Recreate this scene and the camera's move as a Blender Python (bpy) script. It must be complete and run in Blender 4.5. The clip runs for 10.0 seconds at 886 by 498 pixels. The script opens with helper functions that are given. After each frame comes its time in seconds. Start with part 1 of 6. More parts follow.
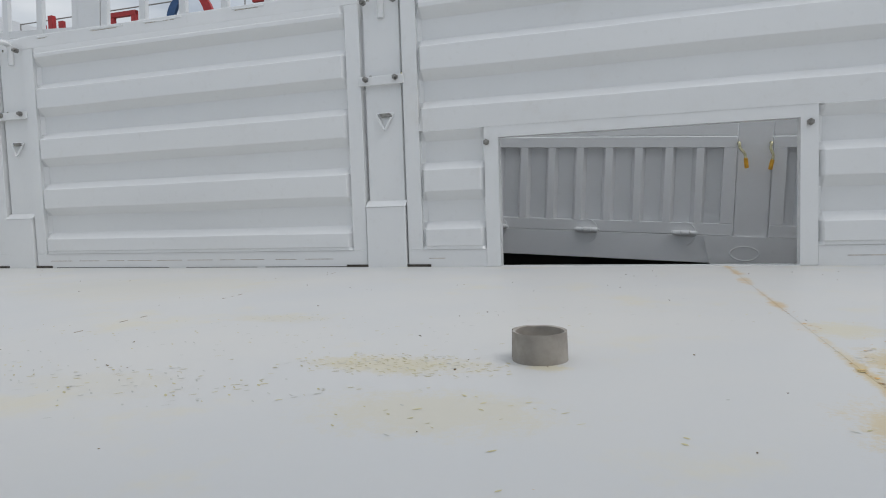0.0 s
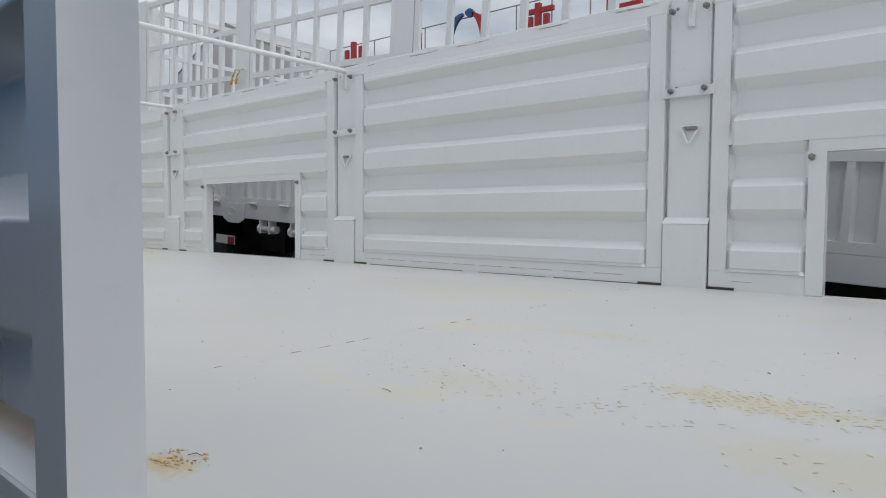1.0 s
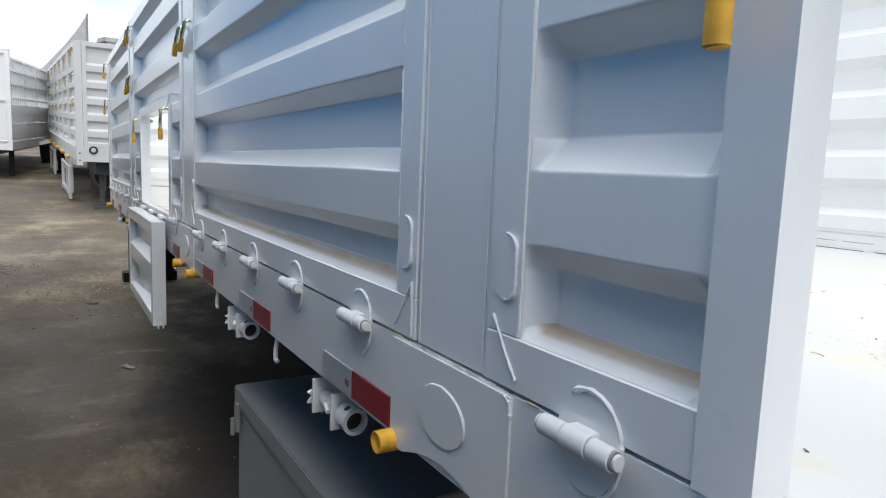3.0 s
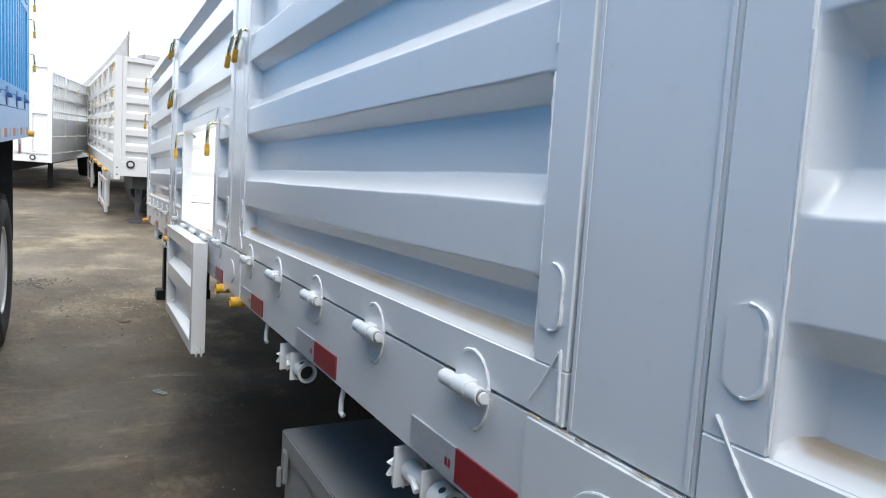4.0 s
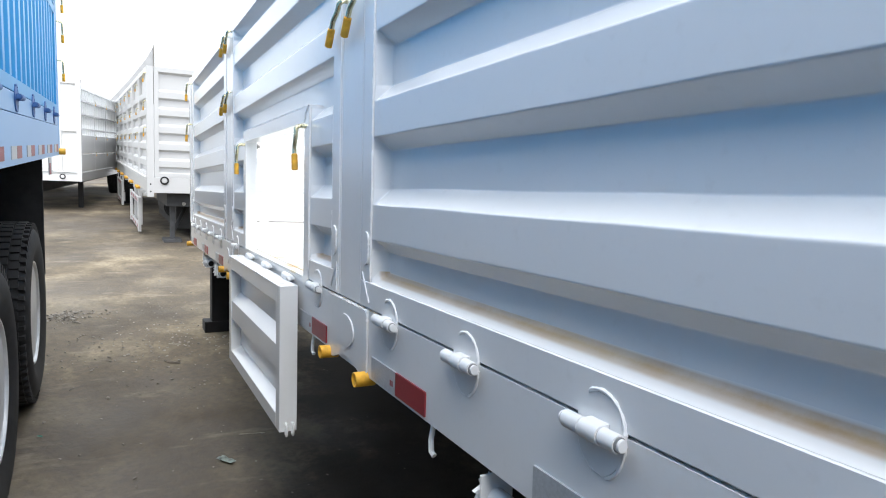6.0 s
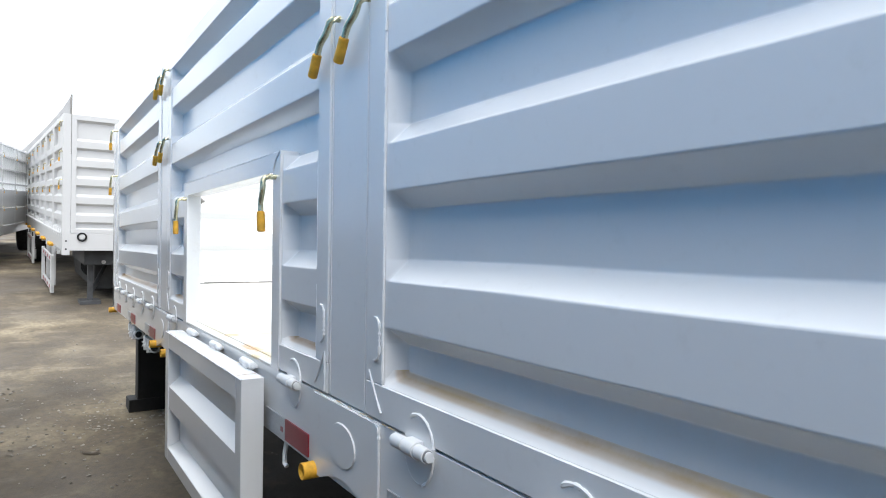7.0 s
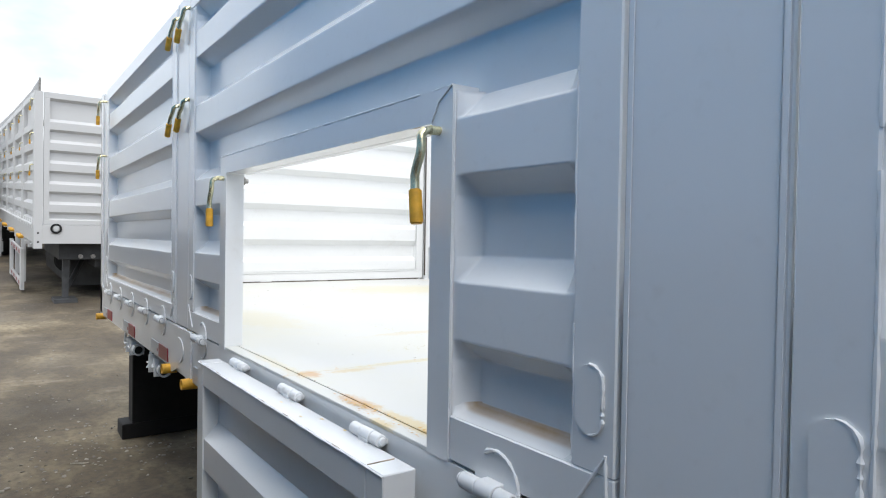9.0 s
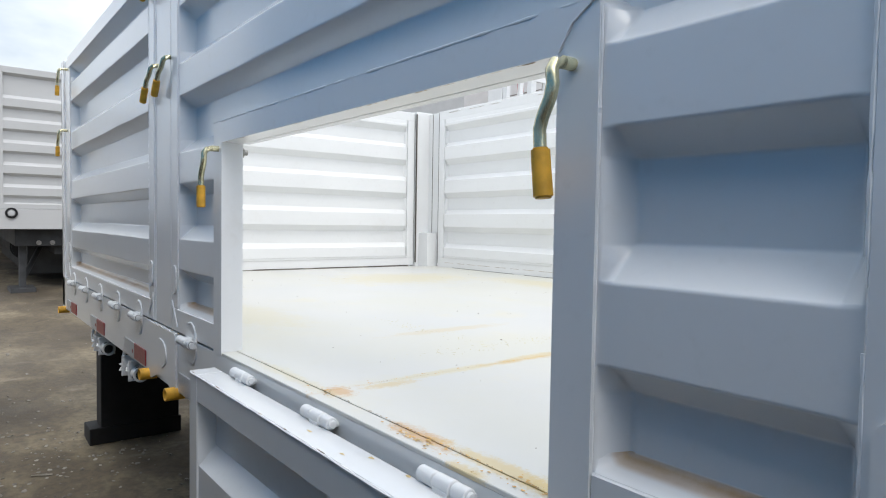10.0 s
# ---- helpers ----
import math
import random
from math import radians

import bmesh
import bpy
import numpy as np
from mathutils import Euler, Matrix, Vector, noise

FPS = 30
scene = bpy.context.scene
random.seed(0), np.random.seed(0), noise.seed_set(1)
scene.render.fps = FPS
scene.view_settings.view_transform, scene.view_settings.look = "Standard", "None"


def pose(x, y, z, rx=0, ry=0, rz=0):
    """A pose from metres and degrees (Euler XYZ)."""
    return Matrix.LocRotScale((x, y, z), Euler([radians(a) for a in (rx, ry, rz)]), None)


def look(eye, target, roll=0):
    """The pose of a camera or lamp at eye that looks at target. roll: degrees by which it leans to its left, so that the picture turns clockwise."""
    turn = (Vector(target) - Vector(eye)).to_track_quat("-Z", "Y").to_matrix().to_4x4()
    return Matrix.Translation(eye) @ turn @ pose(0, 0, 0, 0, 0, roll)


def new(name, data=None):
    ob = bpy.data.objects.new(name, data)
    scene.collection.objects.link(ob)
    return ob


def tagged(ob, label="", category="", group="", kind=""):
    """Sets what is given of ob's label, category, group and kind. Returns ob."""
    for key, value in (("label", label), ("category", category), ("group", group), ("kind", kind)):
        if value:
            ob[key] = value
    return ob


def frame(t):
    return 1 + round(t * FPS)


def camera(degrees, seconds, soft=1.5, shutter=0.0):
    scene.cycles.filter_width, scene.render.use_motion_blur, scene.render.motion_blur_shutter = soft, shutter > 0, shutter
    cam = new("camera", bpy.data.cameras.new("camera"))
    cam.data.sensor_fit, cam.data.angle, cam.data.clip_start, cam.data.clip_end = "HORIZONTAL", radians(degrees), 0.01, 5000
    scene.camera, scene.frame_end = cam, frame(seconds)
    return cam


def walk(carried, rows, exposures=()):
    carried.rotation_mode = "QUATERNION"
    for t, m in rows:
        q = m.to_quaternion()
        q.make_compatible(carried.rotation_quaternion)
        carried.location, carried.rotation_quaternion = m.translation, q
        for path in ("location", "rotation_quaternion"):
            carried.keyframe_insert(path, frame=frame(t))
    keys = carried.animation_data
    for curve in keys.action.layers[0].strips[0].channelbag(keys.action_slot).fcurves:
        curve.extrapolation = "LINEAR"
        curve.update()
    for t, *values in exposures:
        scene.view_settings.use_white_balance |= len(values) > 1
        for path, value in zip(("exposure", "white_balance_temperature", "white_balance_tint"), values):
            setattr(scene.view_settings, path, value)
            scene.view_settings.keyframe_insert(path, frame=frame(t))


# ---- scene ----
cam = camera(69.2, 10.0, 1.1)
PATH = [
    (0, (-0.087, -0.075, 1.265), (-0.686, 1.829, 1.131), -1.9),
    (0.5, (-0.184, -0.115, 1.268), (-1.112, 1.653, 1.156), -1.3),
    (0.8, (-0.224, -0.148, 1.284), (-1.367, 1.49, 1.18), -1.0),
    (1, (-0.225, -0.161, 1.29), (-1.5, 1.376, 1.192), 0.3),
    (1.5, (-0.221, -0.204, 1.285), (-1.755, 1.075, 1.177), 0.6),
    (1.6, (-0.194, -0.225, 1.295), (-1.796, 0.965, 1.16), 0.5),
    (2, (-0.274, -0.254, 1.271), (-1.987, 0.758, 1.072), 0.6),
    (2.2, (-0.289, -0.278, 1.289), (-1.985, 0.757, 1.055), 1.7),
    (2.5, (-0.332, -0.368, 1.279), (-2.033, 0.655, 1.034), 1.2),
    (3, (-0.392, -0.47, 1.283), (-2.085, 0.566, 1.041), 2.3),
    (3.2, (-0.428, -0.478, 1.281), (-2.126, 0.554, 1.052), 3.3),
    (4.3, (-0.8, -0.504, 1.295), (-2.542, 0.462, 1.126), 3.6),
    (4.5, (-0.892, -0.535, 1.299), (-2.617, 0.464, 1.133), 3.7),
    (5, (-1.075, -0.589, 1.305), (-2.756, 0.483, 1.151), 3.0),
    (5.5, (-1.294, -0.565, 1.303), (-3.0, 0.463, 1.13), 2.2),
    (6, (-1.532, -0.559, 1.312), (-3.305, 0.35, 1.139), 1.6),
    (6.2, (-1.63, -0.58, 1.32), (-3.375, 0.388, 1.187), 1.6),
    (7.3, (-2.103, -0.508, 1.354), (-3.777, 0.585, 1.349), 0.8),
    (7.5, (-2.196, -0.483, 1.355), (-3.891, 0.579, 1.353), 1.0),
    (8, (-2.454, -0.509, 1.35), (-4.184, 0.494, 1.361), 1.2),
    (8.5, (-2.653, -0.563, 1.365), (-4.319, 0.544, 1.36), 1.5),
    (9, (-2.804, -0.564, 1.354), (-4.437, 0.591, 1.317), 0.9),
    (9.5, (-2.965, -0.546, 1.368), (-4.597, 0.61, 1.324), 0.3),
    (10, (-3.154, -0.533, 1.346), (-4.727, 0.699, 1.265), 0.9),
]
EXPOSURES = [(0.0, 0.10), (1.0, 0.10), (1.5, 0.13), (2.0, 0.28), (2.5, 0.62), (3.0, 1.10), (3.2, 1.24), (4.5, 1.70), (5.0, 1.74), (6.0, 1.73), (7.5, 1.50), (8.5, 1.30), (9.0, 1.16), (10.0, 0.94)]
# The trailer stands nose-down on the level yard: its own axes lean 3.3 degrees.
LEAN_DEG = 3.3
T = Matrix.Translation((-4.6, 0, 0)) @ pose(0, 0, 0, 0, -LEAN_DEG, 0) @ Matrix.Translation((4.6, 0, 0))
walk(cam, [(t, T @ look(eye, target, roll)) for t, eye, target, roll in PATH], EXPOSURES)

# ---- world and light ----
world = bpy.data.worlds.new("overcast_sky")
scene.world = world
world.use_nodes = True
wn, wl = world.node_tree.nodes, world.node_tree.links
wn.clear()
w_out = wn.new("ShaderNodeOutputWorld")
w_bg = wn.new("ShaderNodeBackground")
w_bg.inputs["Strength"].default_value = 0.10
w_sky = wn.new("ShaderNodeTexSky")
w_sky.sky_type = "NISHITA"
w_sky.sun_disc = False
SUN_ELEV, SUN_ROT = radians(60), radians(98)
w_sky.sun_elevation, w_sky.sun_rotation = SUN_ELEV, SUN_ROT
w_sky.dust_density = 2.5
w_co = wn.new("ShaderNodeTexCoord")
w_map = wn.new("ShaderNodeMapping")
w_map.inputs["Scale"].default_value = (1.0, 1.0, 2.6)
w_noise = wn.new("ShaderNodeTexNoise")
w_noise.inputs["Scale"].default_value = 2.2
w_noise.inputs["Detail"].default_value = 6
w_noise.inputs["Roughness"].default_value = 0.55
w_ramp = wn.new("ShaderNodeValToRGB")
w_ramp.color_ramp.elements[0].position, w_ramp.color_ramp.elements[0].color = 0.34, (0.30, 0.30, 0.30, 1)
w_ramp.color_ramp.elements[1].position, w_ramp.color_ramp.elements[1].color = 0.62, (1, 1, 1, 1)
w_mix = wn.new("ShaderNodeMix")
w_mix.data_type = "RGBA"
w_mix.inputs["B"].default_value = (8.8, 9.2, 9.62, 1)
wl.new(w_co.outputs["Generated"], w_map.inputs["Vector"])
wl.new(w_map.outputs["Vector"], w_noise.inputs["Vector"])
wl.new(w_noise.outputs["Fac"], w_ramp.inputs["Fac"])
wl.new(w_ramp.outputs["Color"], w_mix.inputs["Factor"])
wl.new(w_sky.outputs["Color"], w_mix.inputs["A"])
# an overcast sky is about twice as bright overhead as near the horizon
w_sep = wn.new("ShaderNodeSeparateXYZ")
w_up = wn.new("ShaderNodeMapRange")
w_up.inputs["From Min"].default_value, w_up.inputs["From Max"].default_value = 0.0, 1.0
w_up.inputs["To Min"].default_value, w_up.inputs["To Max"].default_value = 0.63, 1.20
w_mul = wn.new("ShaderNodeVectorMath")
w_mul.operation = "SCALE"
wl.new(w_co.outputs["Generated"], w_sep.inputs["Vector"])
wl.new(w_sep.outputs["Z"], w_up.inputs["Value"])
wl.new(w_mix.outputs["Result"], w_mul.inputs[0])
wl.new(w_up.outputs["Result"], w_mul.inputs["Scale"])
wl.new(w_mul.outputs["Vector"], w_bg.inputs["Color"])
wl.new(w_bg.outputs["Background"], w_out.inputs["Surface"])

sun = new("sun", bpy.data.lights.new("sun", "SUN"))
sun.data.energy, sun.data.angle, sun.data.color = 0.5, radians(30), (1.0, 0.98, 0.95)
sun_dir = Vector((math.sin(SUN_ROT) * math.cos(SUN_ELEV), math.cos(SUN_ROT) * math.cos(SUN_ELEV), math.sin(SUN_ELEV)))
sun.matrix_world = look(sun_dir * 60, (0, 0, 0))


# ---- materials ----
def material(name, rough=0.5, metal=0.0, spec=0.5):
    m = bpy.data.materials.new(name)
    m.use_nodes = True
    b = m.node_tree.nodes["Principled BSDF"]
    b.inputs["Roughness"].default_value = rough
    b.inputs["Metallic"].default_value = metal
    b.inputs["Specular IOR Level"].default_value = spec
    return m, m.node_tree.nodes, m.node_tree.links, b


def noise_node(n, l, scale, detail=4, coord="Object", stretch=(1, 1, 1), rough=0.55):
    co = n.new("ShaderNodeTexCoord")
    mp = n.new("ShaderNodeMapping")
    mp.inputs["Scale"].default_value = stretch
    no = n.new("ShaderNodeTexNoise")
    no.inputs["Scale"].default_value, no.inputs["Detail"].default_value, no.inputs["Roughness"].default_value = scale, detail, rough
    l.new(co.outputs[coord], mp.inputs["Vector"])
    l.new(mp.outputs["Vector"], no.inputs["Vector"])
    return no.outputs["Fac"]


def ramp(n, l, fac, stops):
    r = n.new("ShaderNodeValToRGB")
    r.color_ramp.interpolation = "EASE"
    e = r.color_ramp.elements
    while len(e) < len(stops):
        e.new(0.5)
    for el, (p, c) in zip(e, stops):
        el.position, el.color = p, (*c, 1) if len(c) == 3 else c
    l.new(fac, r.inputs["Fac"])
    return r.outputs["Color"]


def mix(n, l, fac, a, b, blend="MIX"):
    m = n.new("ShaderNodeMix")
    m.data_type, m.blend_type = "RGBA", blend
    for key, v in (("Factor", fac), ("A", a), ("B", b)):
        if isinstance(v, (int, float)):
            m.inputs[key].default_value = v
        elif isinstance(v, tuple):
            m.inputs[key].default_value = (*v, 1) if len(v) == 3 else v
        else:
            l.new(v, m.inputs[key])
    return m.outputs["Result"]


def bump(n, l, b, height, strength=0.2, distance=0.002):
    bp = n.new("ShaderNodeBump")
    bp.inputs["Strength"].default_value, bp.inputs["Distance"].default_value = strength, distance
    l.new(height, bp.inputs["Height"])
    l.new(bp.outputs["Normal"], b.inputs["Normal"])


def painted(name, colour, rough=0.34, dirt=(0.45, 0.42, 0.36), wear=0.10, chips=None, coat=0.0):
    """Sprayed steel: slow waves of tone, thin dust, orange-peel relief."""
    m, n, l, b = material(name, rough)
    big = noise_node(n, l, 1.3, 7, rough=0.6)
    fine = noise_node(n, l, 38, 6)
    dark = tuple(c * 0.95 for c in colour)
    c = mix(n, l, ramp(n, l, big, [(0.15, (0, 0, 0)), (0.85, (1, 1, 1))]), colour, dark)
    dust = ramp(n, l, fine, [(0.56, (0, 0, 0)), (0.8, (wear, wear, wear))])
    c = mix(n, l, dust, c, dirt)
    soil = ramp(n, l, noise_node(n, l, 2.6, 9, rough=0.72), [(0.57, (0, 0, 0)), (0.80, (0.22, 0.22, 0.22))])
    c = mix(n, l, soil, c, tuple(k * q for k, q in zip(colour, (0.74, 0.66, 0.55))))
    if chips:
        spots = ramp(n, l, noise_node(n, l, 9, 8, rough=0.7), [(0.69, (0, 0, 0)), (0.73, (1, 1, 1))])
        c = mix(n, l, spots, c, chips)
    l.new(c, b.inputs["Base Color"])
    b.inputs["Coat Weight"].default_value, b.inputs["Coat Roughness"].default_value = coat, 0.12
    bump(n, l, b, noise_node(n, l, 160, 3), 0.06, 0.0005)
    return m


def plain(name, colour, rough=0.5, metal=0.0, vary=0.25, scale=14.0, relief=0.15):
    m, n, l, b = material(name, rough, metal)
    fac = noise_node(n, l, scale, 6)
    c = ramp(n, l, fac, [(0.3, tuple(v * (1 - vary) for v in colour)), (0.7, tuple(min(1, v * (1 + vary)) for v in colour))])
    l.new(c, b.inputs["Base Color"])
    bump(n, l, b, noise_node(n, l, scale * 6, 4), relief, 0.001)
    return m


WHITE = painted("white_paint", (0.79, 0.80, 0.80), 0.24, coat=0.4)
AGED = painted("aged_white_paint", (0.58, 0.585, 0.585), 0.36)
WELD = painted("painted_weld", (0.80, 0.81, 0.81), 0.45)
PALEGREY = painted("pale_grey_paint", (0.76, 0.77, 0.78), 0.36)
TOOLP = painted("dusty_grey_paint", (0.27, 0.275, 0.275), 0.5, wear=0.35)
STEEL = plain("zinc_steel", (0.68, 0.64, 0.42), 0.27, 0.75, 0.25, 40)
BOLT = plain("bolt_steel", (0.30, 0.29, 0.27), 0.45, 0.8, 0.3, 60)
YELLOW = plain("yellow_rubber", (0.74, 0.39, 0.035), 0.55, 0, 0.2, 30)
BLACKP = plain("black_paint", (0.008, 0.008, 0.009), 0.75, 0, 0.4, 10)
DARK = plain("dark_underframe", (0.02, 0.021, 0.022), 0.6, 0, 0.5, 5)
RUBBER = plain("tyre_rubber", (0.016, 0.016, 0.017), 0.75, 0, 0.4, 12)
BLUE = painted("blue_paint", (0.24, 0.44, 0.70), 0.34)
BLUEBOARD = painted("deep_blue_paint", (0.035, 0.30, 0.60), 0.36)
BLUEIRON = plain("dark_blue_paint", (0.045, 0.13, 0.34), 0.5, 0, 0.2, 20)
RED = plain("red_sign", (0.45, 0.03, 0.035), 0.5, 0, 0.12, 3)
SIGNBLUE = plain("blue_sign", (0.03, 0.10, 0.25), 0.5, 0, 0.12, 3)
TAPER = plain("red_reflective_tape", (0.26, 0.022, 0.03), 0.35, 0, 0.12, 200)
TAPEW = plain("white_reflective_tape", (0.44, 0.46, 0.48), 0.3, 0.1, 0.08, 200)
RUST = plain("rust", (0.34, 0.17, 0.06), 0.85, 0, 0.5, 60)
GREYLEG = plain("dark_grey_paint", (0.05, 0.052, 0.055), 0.6, 0, 0.3, 8)
CARD = plain("grey_cardboard", (0.36, 0.33, 0.29), 0.9, 0, 0.15, 30)
# near-black for dirt in seams and for shadow gaps drawn as strips
SEAM = plain("seam_dirt_and_shade", (0.07, 0.06, 0.05), 0.9, 0, 0.4, 60)


def dusty():
    """White paint with brown dust that thickens towards the back of a ledge."""
    m, n, l, b = material("dusty_ledge", 0.34)
    b.inputs["Coat Weight"].default_value, b.inputs["Coat Roughness"].default_value = 0.2, 0.15
    co = n.new("ShaderNodeTexCoord")
    sx = n.new("ShaderNodeSeparateXYZ")
    l.new(co.outputs["Object"], sx.inputs["Vector"])
    a = n.new("ShaderNodeMath"); a.operation = "SUBTRACT"; a.inputs[1].default_value = 1.245
    l.new(sx.outputs["Y"], a.inputs[0])
    k = n.new("ShaderNodeMath"); k.operation = "ABSOLUTE"
    l.new(a.outputs[0], k.inputs[0])
    r = n.new("ShaderNodeMapRange")
    r.inputs["From Min"].default_value, r.inputs["From Max"].default_value = 1.240, 1.1986
    l.new(k.outputs[0], r.inputs["Value"])
    grain = ramp(n, l, noise_node(n, l, 9, 7, rough=0.7), [(0.3, (0.72, 0.72, 0.72)), (0.65, (1, 1, 1))])
    near = ramp(n, l, r.outputs["Result"], [(0.0, (0, 0, 0)), (0.34, (0.08, 0.08, 0.08)), (0.60, (0.75, 0.75, 0.75)), (0.82, (1, 1, 1)), (0.96, (0.85, 0.85, 0.85)), (1.0, (0.1, 0.1, 0.1))])
    f = mix(n, l, 1.0, near, grain, "MULTIPLY")
    tone = ramp(n, l, noise_node(n, l, 2.3, 4), [(0.35, (0.47, 0.29, 0.14)), (0.65, (0.60, 0.42, 0.23))])
    l.new(mix(n, l, f, (0.79, 0.80, 0.80), tone), b.inputs["Base Color"])
    return m


DUST = dusty()
OCHRE = plain("ochre_rust", (0.57, 0.44, 0.21), 0.8, 0, 0.35, 25)
DIRT = plain("brown_grime", (0.34, 0.27, 0.19), 0.9, 0, 0.5, 40)
SHEDM = plain("grey_sheet_roof", (0.42, 0.43, 0.44), 0.55, 0, 0.08, 2)


# ---- mesh helpers ----
def box(bm, x0, x1, y0, y1, z0, z1, m=None):
    r = bmesh.ops.create_cube(bm, size=1.0)
    for v in r["verts"]:
        v.co = Vector((x0 + (v.co.x + 0.5) * (x1 - x0), y0 + (v.co.y + 0.5) * (y1 - y0), z0 + (v.co.z + 0.5) * (z1 - z0)))
        if m is not None:
            v.co = m @ v.co
    return bm


def rod(bm, a, b, r, r2=None, seg=12):
    a, b = Vector(a), Vector(b)
    d = b - a
    m = Matrix.Translation((a + b) / 2) @ d.to_track_quat("Z", "Y").to_matrix().to_4x4()
    bmesh.ops.create_cone(bm, cap_ends=True, segments=seg, radius1=r, radius2=r if r2 is None else r2, depth=d.length, matrix=m)
    return bm


def tube(bm, pts, r, seg=8, wobble=0.0, rng=None, flat=1.0):
    """A round bar along pts."""
    pts = [Vector(p) for p in pts]
    rings = []
    up = Vector((0.13, 0.98, 0.11)).normalized()
    for i, p in enumerate(pts):
        d = (pts[min(i + 1, len(pts) - 1)] - pts[max(i - 1, 0)]).normalized()
        u = d.cross(up)
        if u.length < 1e-3:
            u = d.cross(Vector((1, 0, 0)))
        u.normalize()
        w = u.cross(d)
        k = r * (1 + (rng.uniform(-wobble, wobble) if rng else 0))
        rings.append([bm.verts.new(p + u * math.cos(a) * k + w * math.sin(a) * k * flat) for a in (2 * math.pi * j / seg for j in range(seg))])
    for a, b in zip(rings, rings[1:]):
        for j in range(seg):
            bm.faces.new((a[j], a[(j + 1) % seg], b[(j + 1) % seg], b[j]))
    bm.faces.new(rings[0][::-1])
    bm.faces.new(rings[-1])
    return bm


def prism(bm, outline, axis, lo, hi):
    """A closed outline of 2D points, drawn out along an axis ('x': (y, z); 'y': (x, z); 'z': (x, y))."""
    def at(p, h):
        return {"x": (h, p[0], p[1]), "y": (p[0], h, p[1]), "z": (p[0], p[1], h)}[axis]
    a = [bm.verts.new(at(p, lo)) for p in outline]
    b = [bm.verts.new(at(p, hi)) for p in outline]
    k = len(outline)
    for i in range(k):
        bm.faces.new((a[i], a[(i + 1) % k], b[(i + 1) % k], b[i]))
    bm.faces.new(a[::-1])
    bm.faces.new(b)
    return bm


def soften(bm, width=0.002, segments=1):
    sharp = [e for e in bm.edges if len(e.link_faces) == 2 and e.calc_face_angle(0) > 0.6]
    bmesh.ops.bevel(bm, geom=sharp, offset=width, segments=segments, affect="EDGES", clamp_overlap=True)
    return bm


def mesh_of(name, bm, mats, turn=None, sharp=32):
    bmesh.ops.recalc_face_normals(bm, faces=bm.faces)
    if turn is not None:
        bm.transform(turn)
        if turn.determinant() < 0:
            bmesh.ops.reverse_faces(bm, faces=bm.faces)
    me = bpy.data.meshes.new(name)
    bm.to_mesh(me)
    bm.free()
    for m in mats if isinstance(mats, (list, tuple)) else [mats]:
        me.materials.append(m)
    for p in me.polygons:
        p.use_smooth = True
    me.set_sharp_from_angle(angle=radians(sharp))
    return me


def part(name, bm, mats, parent, label="", turn=None, sharp=32):
    ob = new(name, mesh_of(name, bm, mats, turn, sharp))
    ob.parent = parent
    return tagged(ob, label)


def share(name, me, parent, m=None, label=""):
    """One more part on a mesh that is there already."""
    ob = new(name, me)
    ob.parent = parent
    if m is not None:
        ob.matrix_basis = m
    return tagged(ob, label)


def thing(name, label, category, m=None, group="", kind=""):
    ob = new(name)
    ob.matrix_world = m if m is not None else Matrix()
    return tagged(ob, label, category, group, kind)


def B():
    return bmesh.new()


RNG = random.Random(7)

# ---- the trailer, in its own axes: x along it, y across from its near outer face, z up from the yard at x = -4.6 ----
DECK, TOP, WIDE = 1.025, 2.18, 2.49
POSTS = [4.985, 2.945, 0.905, -1.140, -3.174, -5.222]
CORNER = -7.13
FRONT = -7.26
POST_W = 0.090
OPEN_HALF, OPEN_TOP = 0.53, 1.53
RIBS = [1.194, 1.444, 1.694, 1.944]
RIB_FACE = 0.087
BAY_RIBS = [1.203, 1.446]
BAY_TOP = 1.573
FAR = Matrix.Translation((0.016, WIDE, 0)) @ Matrix.Diagonal((1, -1, 1, 1))
NEAR = Matrix()
OFFSETS = {True: {2: -0.025, 4: 0.033}, False: {2: 0.0, 4: 0.011}}
LIP = 1.021
# the deck falls a little towards the far side
FALL = Matrix(((1, 0, 0, 0), (0, 1, 0, 0), (0, -0.0042, 1, 0.0002), (0, 0, 0, 1)))

trailer = thing("cargo_trailer", "white drop-side cargo semi-trailer with ribbed steel side boards", "trailer", T)


def sheet_profile(z0, z1, ribs=RIBS, face=RIB_FACE, low=True, high=True):
    """Outer line of the pressed sheet between z0 and z1: (y, z) pairs, the ribs proud, the bays set back.
    low, high: whether it bends out to the frame at that edge, or ends set back."""
    out, deep = 0.004, 0.046
    line = [(out, z0), (deep, z0 + 0.014)] if low else [(deep, z0)]
    for r in ribs:
        if r > z0 + 0.03 and r + face + 0.039 < z1:
            line += [(deep, r - 0.032), (out, r - 0.001), (out, r + face - 0.001), (deep, r + face + 0.038)]
    return rounded(line + ([(deep, z1 - 0.03), (out, z1)] if high else [(deep, z1)]))


